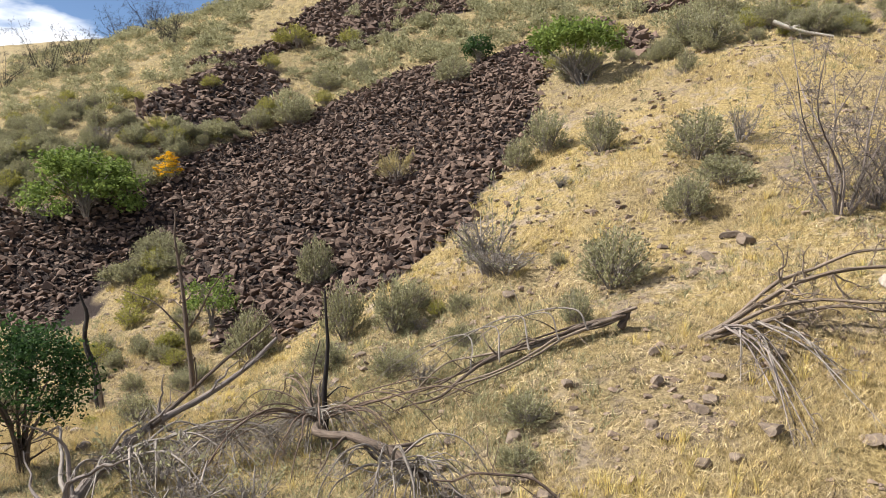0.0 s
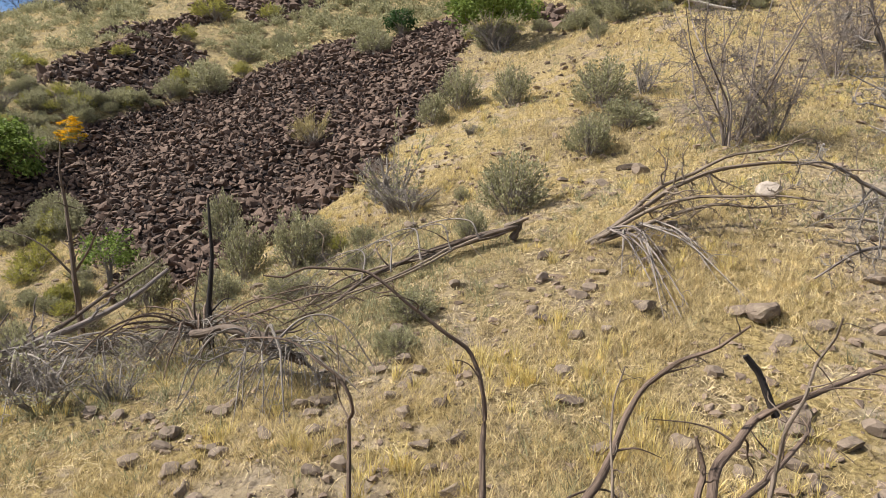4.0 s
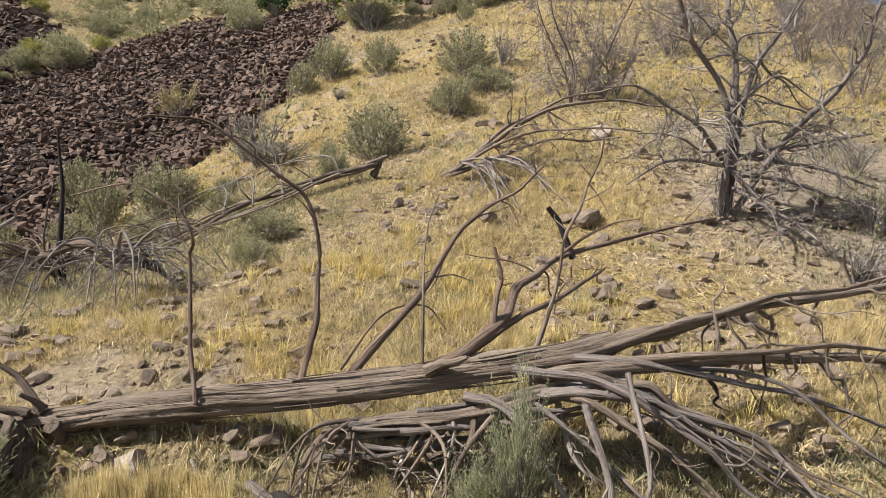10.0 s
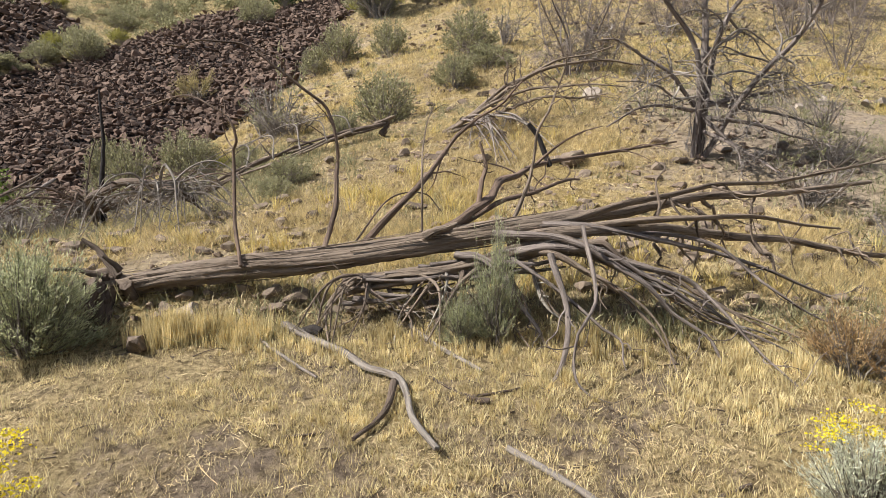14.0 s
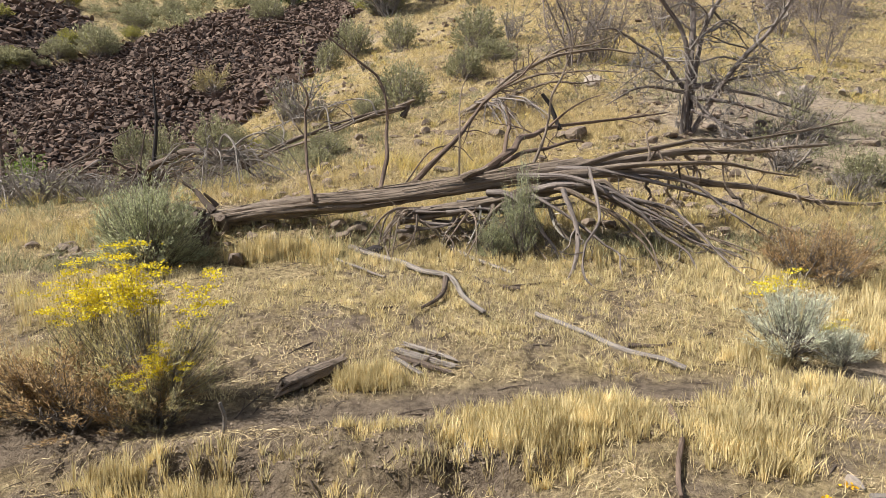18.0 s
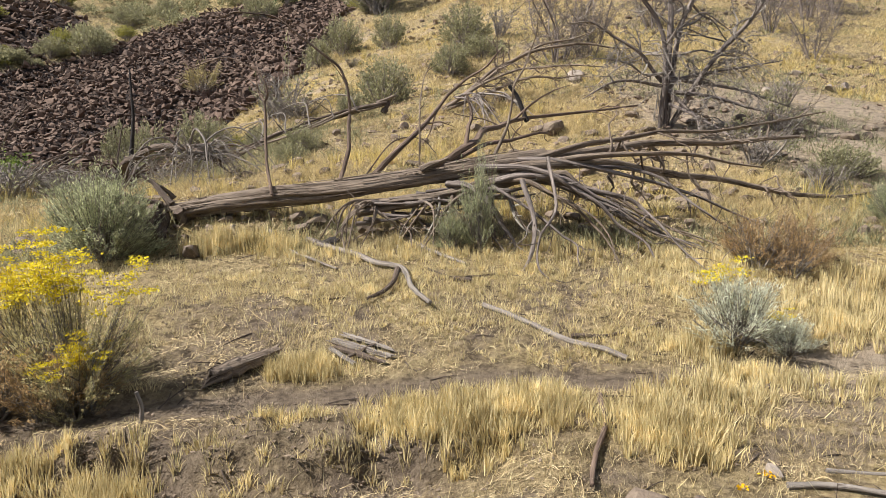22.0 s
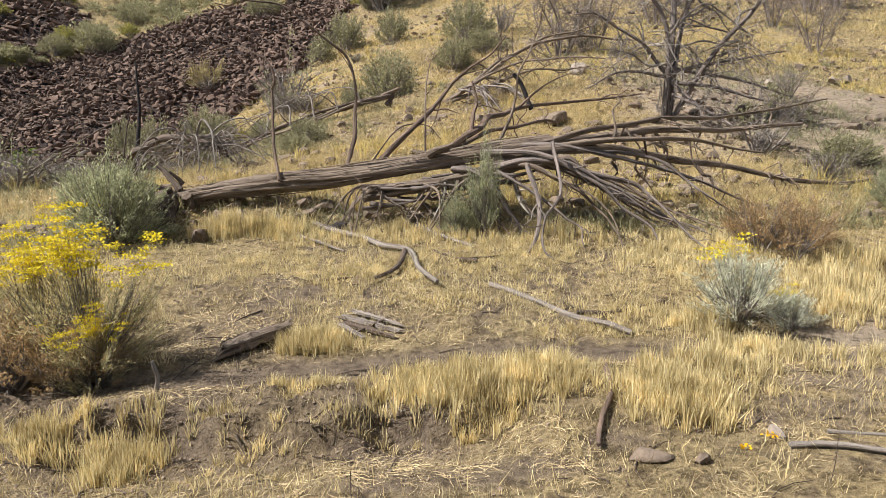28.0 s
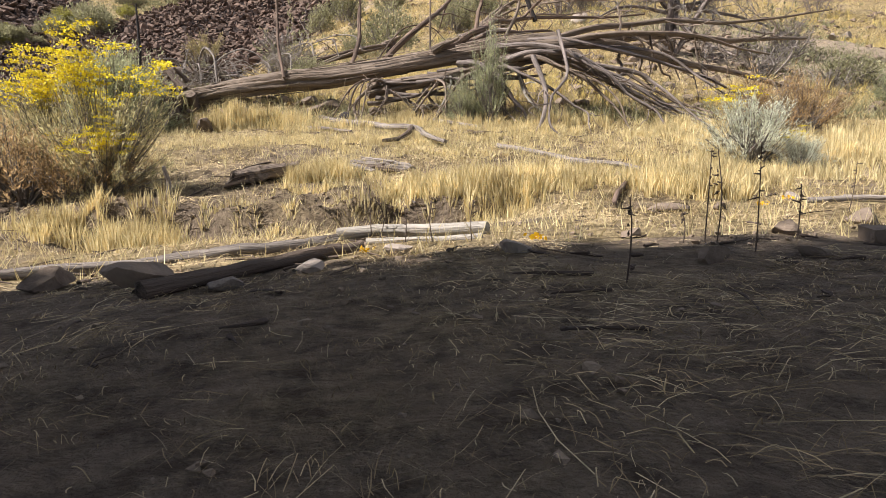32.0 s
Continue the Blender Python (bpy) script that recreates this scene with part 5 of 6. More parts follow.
def dead_tree():
    b = thing("dead_juniper", "standing dead juniper with bare grey branches", "tree", 5.2, 15.3)
    g = float(land(5.2, 15.3))
    for k, (q, r0, r1, n) in enumerate([
            ([(5.15, 15.3, g - 0.1), (5.1, 15.2, 4.3), (4.32, 14.9, 5.45), (3.85, 14.6, 6.3), (3.6, 14.4, 7.2)], 0.068, 0.015, 17),
            ([(5.2, 15.3, g - 0.1), (5.28, 15.4, 4.75), (5.2, 15.5, 5.9), (5.33, 15.6, 7.1), (5.7, 15.7, 8.6)], 0.075, 0.016, 19),
            ([(5.28, 15.3, g - 0.1), (5.7, 15.6, 4.9), (6.55, 15.9, 6.1), (7.1, 16.2, 6.9), (7.9, 16.4, 8.1)], 0.066, 0.015, 18),
            ([(5.3, 15.3, g - 0.1), (6.2, 15.0, 3.95), (6.95, 14.7, 4.9), (7.05, 14.5, 5.6), (7.3, 14.4, 6.0), (7.95, 14.3, 6.4)], 0.062, 0.014, 18),
            ([(5.15, 15.3, 3.4), (4.5, 15.2, 4.05), (3.55, 15.1, 4.6), (2.95, 15.0, 4.55)], 0.06, 0.012, 9), ([(5.2, 15.3, 3.3), (4.2, 15.0, 3.35), (3.25, 14.6, 3.05)], 0.05, 0.01, 9),
            ([(5.3, 15.3, 3.2), (5.9, 14.6, 2.5), (6.1, 13.7, 2.15)], 0.05, 0.012, 11), ([(5.3, 15.3, 3.2), (6.4, 14.8, 2.95), (7.4, 14.2, 2.55)], 0.055, 0.012, 11),
            ([(5.3, 15.3, 3.4), (6.4, 15.4, 3.6), (7.8, 15.5, 3.85)], 0.06, 0.012, 11), ([(5.3, 15.2, 2.9), (5.6, 14.4, 2.6), (5.4, 13.6, 2.1)], 0.04, 0.01, 9),
            ([(5.25, 15.3, 3.5), (6.6, 15.6, 3.3), (8.3, 15.8, 2.9)], 0.05, 0.012, 10)]):
        limb(b, "limb", q, r0, r1, M_FAN, 100 + k, 3 if k < 4 else 2, n + 1 if k < 4 else n + 5, 0.38, 0.05, 7, 0.6, start=0.15, thin=0.006, twigs=M_GREY if k % 3 == 1 else M_TWIG)
    fibres(b, "loose_bark", [(5.15, 15.25, g), (5.2, 15.25, g + 0.5), (5.2, 15.25, 3.4)], 0.18, 70, M_GREY, 120, 2.0)["kind"] = "stuff"
    rng = np.random.default_rng(121)
    for j, (dx, dz) in enumerate([(0.9, -0.3), (1.5, 0.1), (-0.8, 0.2), (2.1, -0.2), (0.3, -0.4), (-1.5, 0.3)]):   # drooping sprays of pale twigs
        s = Soup()
        for _ in range(7):
            o = np.array([5.25 + dx * rng.uniform(0.3, 1.0), 15.2 - 0.3 * rng.random(), g + 1.1 + dz + 0.5 * rng.random()])
            e = o + np.array([rng.normal() * 0.6, -0.4 - 0.9 * rng.random(), -0.7 * rng.random() - 0.1])
            twiggy(s, rel([o, (o + e) / 2 + np.array([0, 0, 0.25]), e], b), 0.011, 0.006, rng, 1, 4, 0.45, 0.1, 4, 0.6, 0.2, 0.007)
        part("twig_spray", s, M_TWIG, b, "spray of pale fine twigs")


def dead_shrub_tree(seed, height, label, burnt=False, stems=7, lean=0.55):
    rng = np.random.default_rng(seed)
    ob = new("dead_tree")
    tagged(ob, label, "tree")
    for k in range(stems):
        a = k / stems * 6.28 + rng.random()
        top = np.array([math.cos(a), math.sin(a), 0]) * height * lean * rng.uniform(0.25, 0.75) + np.array([0, 0, height * rng.uniform(0.65, 1.0)])
        s = Soup()
        q = [np.array([0.03 * math.cos(a), 0.03 * math.sin(a), -0.05]), top * (0.3, 0.3, 0.28) + rng.normal(size=3) * 0.03, top * (0.7, 0.7, 0.62) + rng.normal(size=3) * 0.05, top]
        twiggy(s, q, 0.0075 * height, 0.002, rng, 3, 12, 0.5, -0.03, 5, 0.65, 0.15, 0.0013 * height)
        part("limb", s, M_CHAR if burnt else M_FAN, ob)
    return ob


def put(proto, rows, group, seed=1):
    rng = np.random.default_rng(seed)
    for x, y, size in rows:
        copy_thing(proto, Matrix.Translation((x, y, float(land(x, y)))) @ Matrix.Rotation(rng.random() * 6.28, 4, "Z") @ Matrix.Scale(size, 4))["group"] = group


def fallen_juniper_upper():
    b = thing("fallen_juniper", "fallen grey juniper with its limbs spread uphill", "fallen tree", 0.3, 18.2)
    g = lambda x, y, d: (x, y, float(land(x, y)) + d)  # noqa: E731
    rows = [[g(0.2, 18.25, 0.1), g(1.4, 18.5, 0.6), g(2.6, 18.1, 1.15), g(3.9, 17.8, 1.35), g(5.1, 17.5, 1.2)], [g(0.3, 18.2, 0.08), g(1.5, 18.2, 0.35), g(2.6, 18.0, 0.55), g(4.0, 17.7, 0.6)],
            [g(0.4, 18.2, 0.15), g(1.7, 18.7, 0.8), g(3.0, 18.6, 1.3), g(4.3, 18.5, 1.5)], [g(0.5, 18.2, 0.2), g(1.6, 18.0, 0.75), g(2.9, 17.5, 1.0), g(4.2, 17.0, 0.9)]]
    for k, q in enumerate(rows):
        limb(b, "limb", q, 0.065 - 0.008 * k, 0.014, M_WOOD, 140 + k, 2, 15, 0.30, 0.05, 8, 0.42, start=0.2, thin=0.0075)
    rng = np.random.default_rng(7)
    for k in range(13):
        x0 = rng.uniform(0.6, 1.6)
        e = (x0 + rng.uniform(-0.2, 1.4), rng.uniform(14.9, 17.2))
        limb(b, "branch", [g(x0, 18.1, 0.4), g((x0 + e[0]) / 2, (18.1 + e[1]) / 2 + 0.2, 0.45), g(*e, 0.03)], 0.024, 0.008, M_FAN if k % 3 else M_TWIG, 160 + k, 1, 6, 0.36, 0.1, curl=0.5, thin=0.007)


def fallen_juniper_mid():
    b = thing("fallen_juniper", "slender fallen juniper with a broken root end", "fallen tree", -1.3, 18.9)
    g = lambda x, y, d: (x, y, float(land(x, y)) + d)  # noqa: E731
    rng = np.random.default_rng(9)
    for k in range(6):
        j = rng.normal(size=8) * 0.16
        q = [g(-1.25, 18.9, 0.32), g(-2.3 + j[0], 18.4 + j[1], 0.32), g(-3.75 + j[2], 17.75 + 2 * j[3], 0.3), g(-5.2 + j[4], 17.4 + 3 * j[5], 0.25), g(-6.3 + 2 * j[6], 17.2 + 4 * j[7], 0.06)]
        limb(b, "limb", q[: 5 if k < 3 else 4], 0.085 if k == 0 else 0.035, 0.014, M_WOOD if k % 2 else M_BROWN, 180 + k, 1, 6, 0.25, 0.0)
    for k in range(5):
        limb(b, "branch", [g(-2.0 - 0.6 * k, 18.4 - 0.2 * k, 0.3), g(-2.3 - 0.6 * k, 18.5, 0.8), g(-3.4 - 0.7 * k, 18.6, 0.75), g(-4.2 - 0.7 * k, 18.4, 0.3)], 0.02, 0.007, M_TWIG, 190 + k, 1, 3, 0.3)
    limb(b, "stub", [g(-1.35, 18.9, 0.05), g(-1.2, 18.95, 0.3), g(-1.15, 18.95, 0.5)], 0.10, 0.04, M_BROWN, 196, rough=0.35)
    limb(b, "stub", [g(-1.5, 18.9, 0.3), g(-1.2, 18.9, 0.42), g(-1.0, 18.9, 0.52)], 0.07, 0.03, M_WOOD, 197, rough=0.35)


def tangle():
    b = thing("fallen_juniper", "tangle of arching grey limbs from a fallen burnt juniper", "fallen tree", -7.5, 16.6)
    g = lambda x, y, d: (x, y, float(land(x, y)) + d)  # noqa: E731
    limb(b, "limb", [g(-7.6, 16.9, 0.35), g(-6.8, 15.2, 0.75), g(-5.8, 14.4, 0.85), g(-4.9, 14.0, 0.65), g(-4.15, 13.7, 0.3)], 0.07, 0.075, M_BROWN, 200, 1, 6, 0.3, 0.1)
    rng = np.random.default_rng(13)
    for k in range(32):
        a = rng.uniform(-2.7, 0.35) if k < 18 else rng.uniform(0, 6.28)
        ln = rng.uniform(1.6, 3.6)
        o = np.array([-7.5, 16.7]) if k % 3 else np.array([-4.9, 14.0])
        ln = ln if k % 3 else ln * 0.55
        e = o + np.array([math.cos(a), math.sin(a)]) * ln
        m1, m2 = o * 0.65 + e * 0.35, o * 0.3 + e * 0.7
        h = rng.uniform(0.5, 1.1)
        limb(b, "branch", [g(*o, 0.45), g(*m1, h), g(*m2, h * 0.85), g(*e, 0.03)], rng.uniform(0.014, 0.034), 0.008, M_TWIG if k % 3 == 0 else M_LIMB, 210 + k, 2, 5, 0.32, 0.14, curl=0.5, thin=0.007)
    for j, (o, n, ln) in enumerate((((-7.55, 16.75), 70, 1.7), ((-4.4, 13.8), 30, 1.1), ((-9.0, 15.6), 60, 1.6))):   # brooms of fine drooping twigs
        s = Soup()
        for k in range(n):
            a = rng.uniform(-3.1, 0.5)
            e = np.array(o) + np.array([math.cos(a), math.sin(a)]) * ln * rng.uniform(0.4, 1.1)
            mid = (np.array(o) * 0.45 + e * 0.55)
            twiggy(s, rel([g(*o, rng.uniform(0.45, 0.75)), g(*mid, rng.uniform(0.4, 0.85)), g(*e, rng.uniform(0.0, 0.3))], b), 0.012, 0.006, rng, 1, 3, 0.4, 0.15, 4, 0.5, 0.3, 0.006)
        part("twig_broom", s, M_TWIG, b, "broom of fine grey twigs")
    c = thing("fallen_juniper", "fallen grey juniper trunk with forked limbs on the gully floor", "fallen tree", -10.3, 12.6)
    limb(c, "limb", [g(-9.9, 11.7, 0.3), g(-10.3, 12.8, 0.32), g(-10.9, 14.4, 0.45), g(-11.6, 16.6, 0.55), g(-11.0, 18.6, 0.85), g(-10.5, 20.4, 1.3)], 0.12, 0.04, M_FAN, 240, 2, 12, 0.22, 0.0, 9, start=0.15)
    limb(c, "limb", [g(-11.5, 16.4, 0.5), g(-11.9, 18.5, 0.9), g(-11.2, 20.6, 1.6), g(-10.2, 22.0, 2.2)], 0.07, 0.015, M_BROWN, 241, 1, 7, 0.25)
    limb(c, "limb", [g(-10.4, 13.0, 0.3), g(-11.6, 14.0, 0.8), g(-12.2, 14.6, 1.2), g(-12.9, 14.6, 0.9)], 0.05, 0.012, M_TWIG, 242, 1, 6, 0.3)
    for k in range(12):
        e = (-10.3 + rng.uniform(-0.5, 3.2), 13.8 + rng.uniform(-1.6, 3.0))
        limb(c, "branch", [g(-10.8, 14.2 + 0.15 * k, 0.45), g((-10.8 + e[0]) / 2, (14.2 + 0.15 * k + e[1]) / 2, 0.8), g(*e, 0.04)], 0.03, 0.007, M_TWIG, 250 + k, 1, 5, 0.35, 0.1, curl=0.5)


def snags():
    g = lambda x, y, d: (x, y, float(land(x, y)) + d)  # noqa: E731
    b = thing("burnt_pole", "thin burnt black standing trunk", "dead trunk", -7.5, 17.0)
    limb(b, "trunk", [g(-7.5, 17.0, -0.1), g(-7.48, 17.0, 1.0), g(-7.38, 17.0, 2.1), g(-7.4, 17.0, 3.25)], 0.085, 0.02, M_CHAR, 300, rough=0.25)
    limb(b, "branch", [g(-7.45, 17, 0.9), g(-7.1, 16.9, 1.15), g(-6.8, 16.8, 1.1)], 0.018, 0.006, M_CHAR, 301)
    limb(b, "side_stem", [g(-7.6, 17.05, 0.0), g(-7.85, 17.0, 0.9), g(-7.7, 17.0, 1.7), g(-7.55, 17.0, 2.2)], 0.03, 0.01, M_BROWN, 302)
    b = thing("dead_snag", "tall bare brown snag with few branches", "dead trunk", -14.6, 22.2)
    limb(b, "trunk", [g(-14.6, 22.2, -0.1), g(-14.65, 22.2, 2.0), g(-14.8, 22.2, 4.2), g(-14.85, 22.2, 6.1)], 0.105, 0.02, M_BROWN, 303, 1, 9, 0.2)
    limb(b, "branch", [g(-14.65, 22.2, 2.0), g(-15.6, 22.1, 3.0), g(-16.9, 22.0, 3.6)], 0.05, 0.015, M_BROWN, 304, 1, 5, 0.3)
    limb(b, "branch", [g(-14.65, 22.2, 2.2), g(-13.9, 22.1, 3.0), g(-13.0, 22.0, 3.9)], 0.04, 0.012, M_BROWN, 305, 1, 5, 0.3)
    b = thing("burnt_snag", "crooked charred snag with a pale foot", "dead trunk", -16.9, 20.7)
    limb(b, "trunk", [g(-16.9, 20.7, -0.1), g(-16.95, 20.7, 1.2), g(-17.25, 20.7, 2.2), g(-17.1, 20.7, 3.0), g(-17.3, 20.7, 3.6)], 0.12, 0.04, M_CHAR, 306, 0, rough=0.3)
    limb(b, "foot", [g(-16.75, 20.65, -0.1), g(-16.8, 20.65, 0.8), g(-16.9, 20.65, 1.3)], 0.09, 0.04, M_WOOD, 307, rough=0.25)
    b = thing("bleached_snag", "bleached white fallen trunk high on the slope", "fallen tree", 7.0, 46.4)
    limb(b, "trunk", [g(6.6, 46.6, 0.9), g(7.6, 46.2, 0.5), g(9.4, 45.6, 0.2)], 0.16, 0.08, M_PALE, 308, 1, 6, 0.3)


fallen_log()
dead_tree()
fallen_juniper_upper()
fallen_juniper_mid()
tangle()
snags()
D1 = dead_shrub_tree(401, 1.0, "bare grey dead juniper with many upright stems", stems=9, lean=0.9)
D2 = dead_shrub_tree(402, 1.0, "burnt bare tree on the skyline", True, 7, 0.8)
put(D1, [(4.3, 24.4, 5.2), (10.2, 33.1, 4.2), (15.8, 33.0, 4.6), (14.6, 26.7, 3.4), (19.0, 36.0, 5.0), (5.6, 24.9, 3.6), (18.4, 39.5, 5.2), (21.5, 38.0, 4.5), (12.5, 37.0, 4.0)], "dead trees on the slope", 1)
put(D2, [(-54.7, 76.2, 4.5), (-69.4, 72.1, 6.5), (-63.5, 71.2, 6.0), (-75, 71.4, 6.5), (-44.5, 95, 5.0), (-40.5, 97, 4.0), (-72, 95, 7.0), (-90, 110, 7), (-150, 190, 9), (-120, 150, 8), (-57, 80, 5.0)], "burnt trees on the skyline", 2)
gone(D1)
gone(D2)


# ---- leafy bushes and trees ----
def leafy(name, label, x, y, w, h, material, seed, count=3200, leaf=0.16, stem=M_TWIG, base=0.12, bare=0.35, trunk=None, category="bush"):
    """A leafy bush: many limbs from the root, leaves in uneven clumps at their ends."""
    rng = np.random.default_rng(seed)
    b = thing(name, label, category, x, y)
    lf = Soup()
    heads = []
    for k in range(9):
        a = k * 0.698 + rng.random() * 0.5
        r = w * 0.5 * rng.uniform(0.25, 0.85)
        top = np.array([math.cos(a) * r, math.sin(a) * r, h * rng.uniform(0.55, 0.92)])
        s = Soup()
        q = [np.array([0.06 * math.cos(a), 0.06 * math.sin(a), -0.12]), top * (0.25, 0.25, 0.45), top]
        twiggy(s, q, trunk or 0.012 * h + 0.015, 0.01, rng, 2, 7, 0.4, 0.0, 5, 0.3, 0.2, 0.007)
        part("limb", s, stem, b)["kind"] = "stuff"
        heads.append(top)
    clumps = []
    for _ in range(46):
        a, e = rng.random() * 6.28, math.asin(rng.random() ** 0.8)
        k = rng.uniform(0.55, 1.0) ** 0.5
        clumps.append([math.cos(a) * math.cos(e) * w * 0.48 * k, math.sin(a) * math.cos(e) * w * 0.48 * k, h * (bare + (0.93 - bare) * math.sin(e) * k + base * rng.normal() * 0.4)])
    clumps = np.array(clumps)
    c = clumps[rng.integers(0, len(clumps), count)] + rng.normal(size=(count, 3)) * np.array([w, w, h]) * (0.065, 0.065, 0.06)
    leaves(lf, c, leaf * (0.5 + rng.random(count)), rng, 0.2)
    part("crown", lf, material, b, smooth=False)["kind"] = "stuff"
    return b


leafy("green_bush", "broad bright green bush at the edge of the rocks", -33.6, 38.6, 6.4, 4.7, M_GREEN, 501, 7600, 0.25, bare=0.14)
leafy("green_bush", "bright green bush over a skirt of dead twigs", -4.4, 46.2, 5.4, 3.6, M_GREEN, 502, 4200, 0.24, bare=0.55)
leafy("green_bush", "small leafy green bush below the rocks", -17.9, 28.2, 2.3, 2.1, M_GREEN, 503, 1500, 0.13)
leafy("green_bush", "dark green rounded bush among rocks", -13.0, 59.6, 2.6, 2.3, M_DARKGREEN, 504, 1500, 0.2, bare=0.2)
leafy("leafy_tree", "dark green leafy tree with several slim trunks", -14.0, 15.3, 3.1, 3.5, M_DARKGREEN, 505, 9500, 0.095, stem=M_BROWN, bare=0.42, category="tree")
leafy("leafy_tree", "tall leafy tree shading the near ground", -4.4, -0.95, 5.0, 8.6, M_DARKGREEN, 506, 18000, 0.23, stem=M_BROWN, bare=0.3, trunk=0.07, category="tree")
# two unseen slim trees, added only to shape the edge of the shade
leafy("leafy_tree", "unseen slim tree added so its high crown extends the shade", -4.6, -0.1, 3.2, 9.6, M_DARKGREEN, 510, 8000, 0.2, stem=M_BROWN, bare=0.68, trunk=0.05, category="tree")
leafy("leafy_tree", "unseen slim tree added to extend the shade on the left", -5.2, 0.78, 2.6, 5.0, M_DARKGREEN, 509, 7000, 0.2, stem=M_BROWN, bare=0.3, trunk=0.04, category="tree")
# two unseen trees, added to keep sky light off the near ground
leafy("leafy_tree", "unseen tree added to block sky light from the shaded ground", 0.9, -2.5, 5.8, 7.0, M_DARKGREEN, 507, 12000, 0.26, stem=M_BROWN, bare=0.5, trunk=0.06, category="tree")
leafy("leafy_tree", "unseen tree added to block sky light from the shaded ground", 5.0, -2.6, 4.6, 5.4, M_DARKGREEN, 508, 8000, 0.26, stem=M_BROWN, bare=0.35, trunk=0.06, category="tree")


# ---- loose wood on the ground ----
def split_wood(name, label, p, q, wide, deep, material, seed, lift=0.0, category="wood"):
    """A split billet: straight, flat-faced, with torn ends, lying on the ground."""
    rng = np.random.default_rng(seed)
    b = thing(name, label, category, *p)
    a = np.array([*p, float(land(*p)) + deep * 0.3 + lift]) - np.array(b.matrix_world.translation)
    e = np.array([*q, float(land(*q)) + deep * 0.3 + lift]) - np.array(b.matrix_world.translation)
    d = (e - a) / np.linalg.norm(e - a)
    u = np.cross(d, (0, 0, 1.0))
    u /= np.linalg.norm(u)
    v = np.cross(u, d)
    ring = np.array([(-0.5, -0.35), (-0.42, 0.2), (-0.1, 0.5), (0.15, 0.42), (0.48, 0.25), (0.5, -0.3), (0.1, -0.5)]) * (wide, deep)
    steps, sides = 14, len(ring)
    rows, g = [], []
    length = np.linalg.norm(e - a)
    fray = rng.normal(size=(2, sides)) * 0.10 * length
    for k in range(steps):
        w = k / (steps - 1)
        r = ring * (1 + 0.10 * rng.normal(size=(sides, 1))) * (0.78 + 0.3 * math.sin(math.pi * min(1, 0.15 + w)))
        along_it = w * length + (fray[0] if k == 0 else fray[1] if k == steps - 1 else 0 * fray[0])
        rows.append(a + d * along_it[:, None] + r[:, :1] * u + r[:, 1:] * v)
        g.append(np.concatenate([ring, np.full((sides, 1), w * length)], 1) + seed)
    i, j = np.meshgrid(np.arange(steps - 1), np.arange(sides), indexing="ij")
    m = (j + 1) % sides
    s = Soup()
    s.add(np.concatenate(rows), np.stack([i * sides + j, i * sides + m, (i + 1) * sides + m, (i + 1) * sides + j], -1).reshape(-1, 4), np.concatenate(g))
    for row in (0, steps - 1):
        o = np.arange(sides)
        s.add(np.concatenate([rows[row], rows[row].mean(0)[None]]), np.stack([o, (o + 1) % sides, np.full(sides, sides)], 1), np.concatenate([g[row], g[row].mean(0)[None]]))
    part("billet", s, material, b, smooth=False)
    return b



def stick(name, label, spots, r0, r1, material=M_WOOD, lift=0.0, twigs=0, seed=1, category="branch", sides=8, rough=0.18, ends=0.0):
    z = [float(land(x, y)) + lift + (r0 * 0.75) for x, y in spots]
    z[-1] += ends
    b = thing(name, label, category, *spots[0])
    s, rng = Soup(), np.random.default_rng(seed)
    q = rel([(x, y, h) for (x, y), h in zip(spots, z)], b)
    if twigs:
        twiggy(s, q, r0, r1, rng, 1, twigs, 0.3, 0.05, sides, 0.3, 0.3)
    else:
        tube(s, q, r0, r1, sides, rng=rng, rough=rough, kinky=0.35)
    part("stem", s, material, b)
    return b


stick("fallen_branch", "pale curved stick below the log", [(-2.0, 9.0), (-1.69, 8.6), (-1.22, 8.0), (-0.9, 7.65)], 0.024, 0.014, M_TWIG, 0.02, seed=2)
b = stick("fallen_branch", "thick crooked grey branch on dry grass", [(-1.45, 8.75), (-1.06, 8.4), (-0.49, 7.8), (-0.17, 7.5), (-0.02, 6.9), (0.19, 6.5)], 0.047, 0.022, M_TWIG, 0.03, seed=3)
limb(b, "fork", [(-0.2, 7.45, float(land(-0.2, 7.45)) + 0.07), (-0.25, 7.0, float(land(-0.25, 7.0)) + 0.07), (-0.45, 6.62, float(land(-0.45, 6.62)) + 0.03)], 0.034, 0.016, M_BROWN, 4)
limb(b, "broken_end", [(-1.2, 8.62, float(land(-1.2, 8.62)) + 0.06), (-1.1, 8.5, float(land(-1.1, 8.5)) + 0.12), (-1.02, 8.42, float(land(-1.02, 8.42)) + 0.13)], 0.06, 0.05, M_CHAR, 5)
stick("fallen_branch", "straight grey pole lying beside the path", [(0.70, 6.6), (1.16, 6.11), (1.47, 5.78), (1.84, 5.52)], 0.026, 0.026, M_TWIG, 0.01, seed=6, rough=0.1)
stick("fallen_branch", "dark crooked stick on the dry grass", [(1.45, 5.93), (1.9, 6.02), (2.35, 6.22)], 0.026, 0.012, M_BROWN, 0.0, 3, seed=7)
stick("fallen_branch", "grey broken pole under the log", [(-0.13, 8.7), (0.21, 8.14), (0.55, 7.7)], 0.026, 0.016, M_TWIG, 0.01, seed=8)
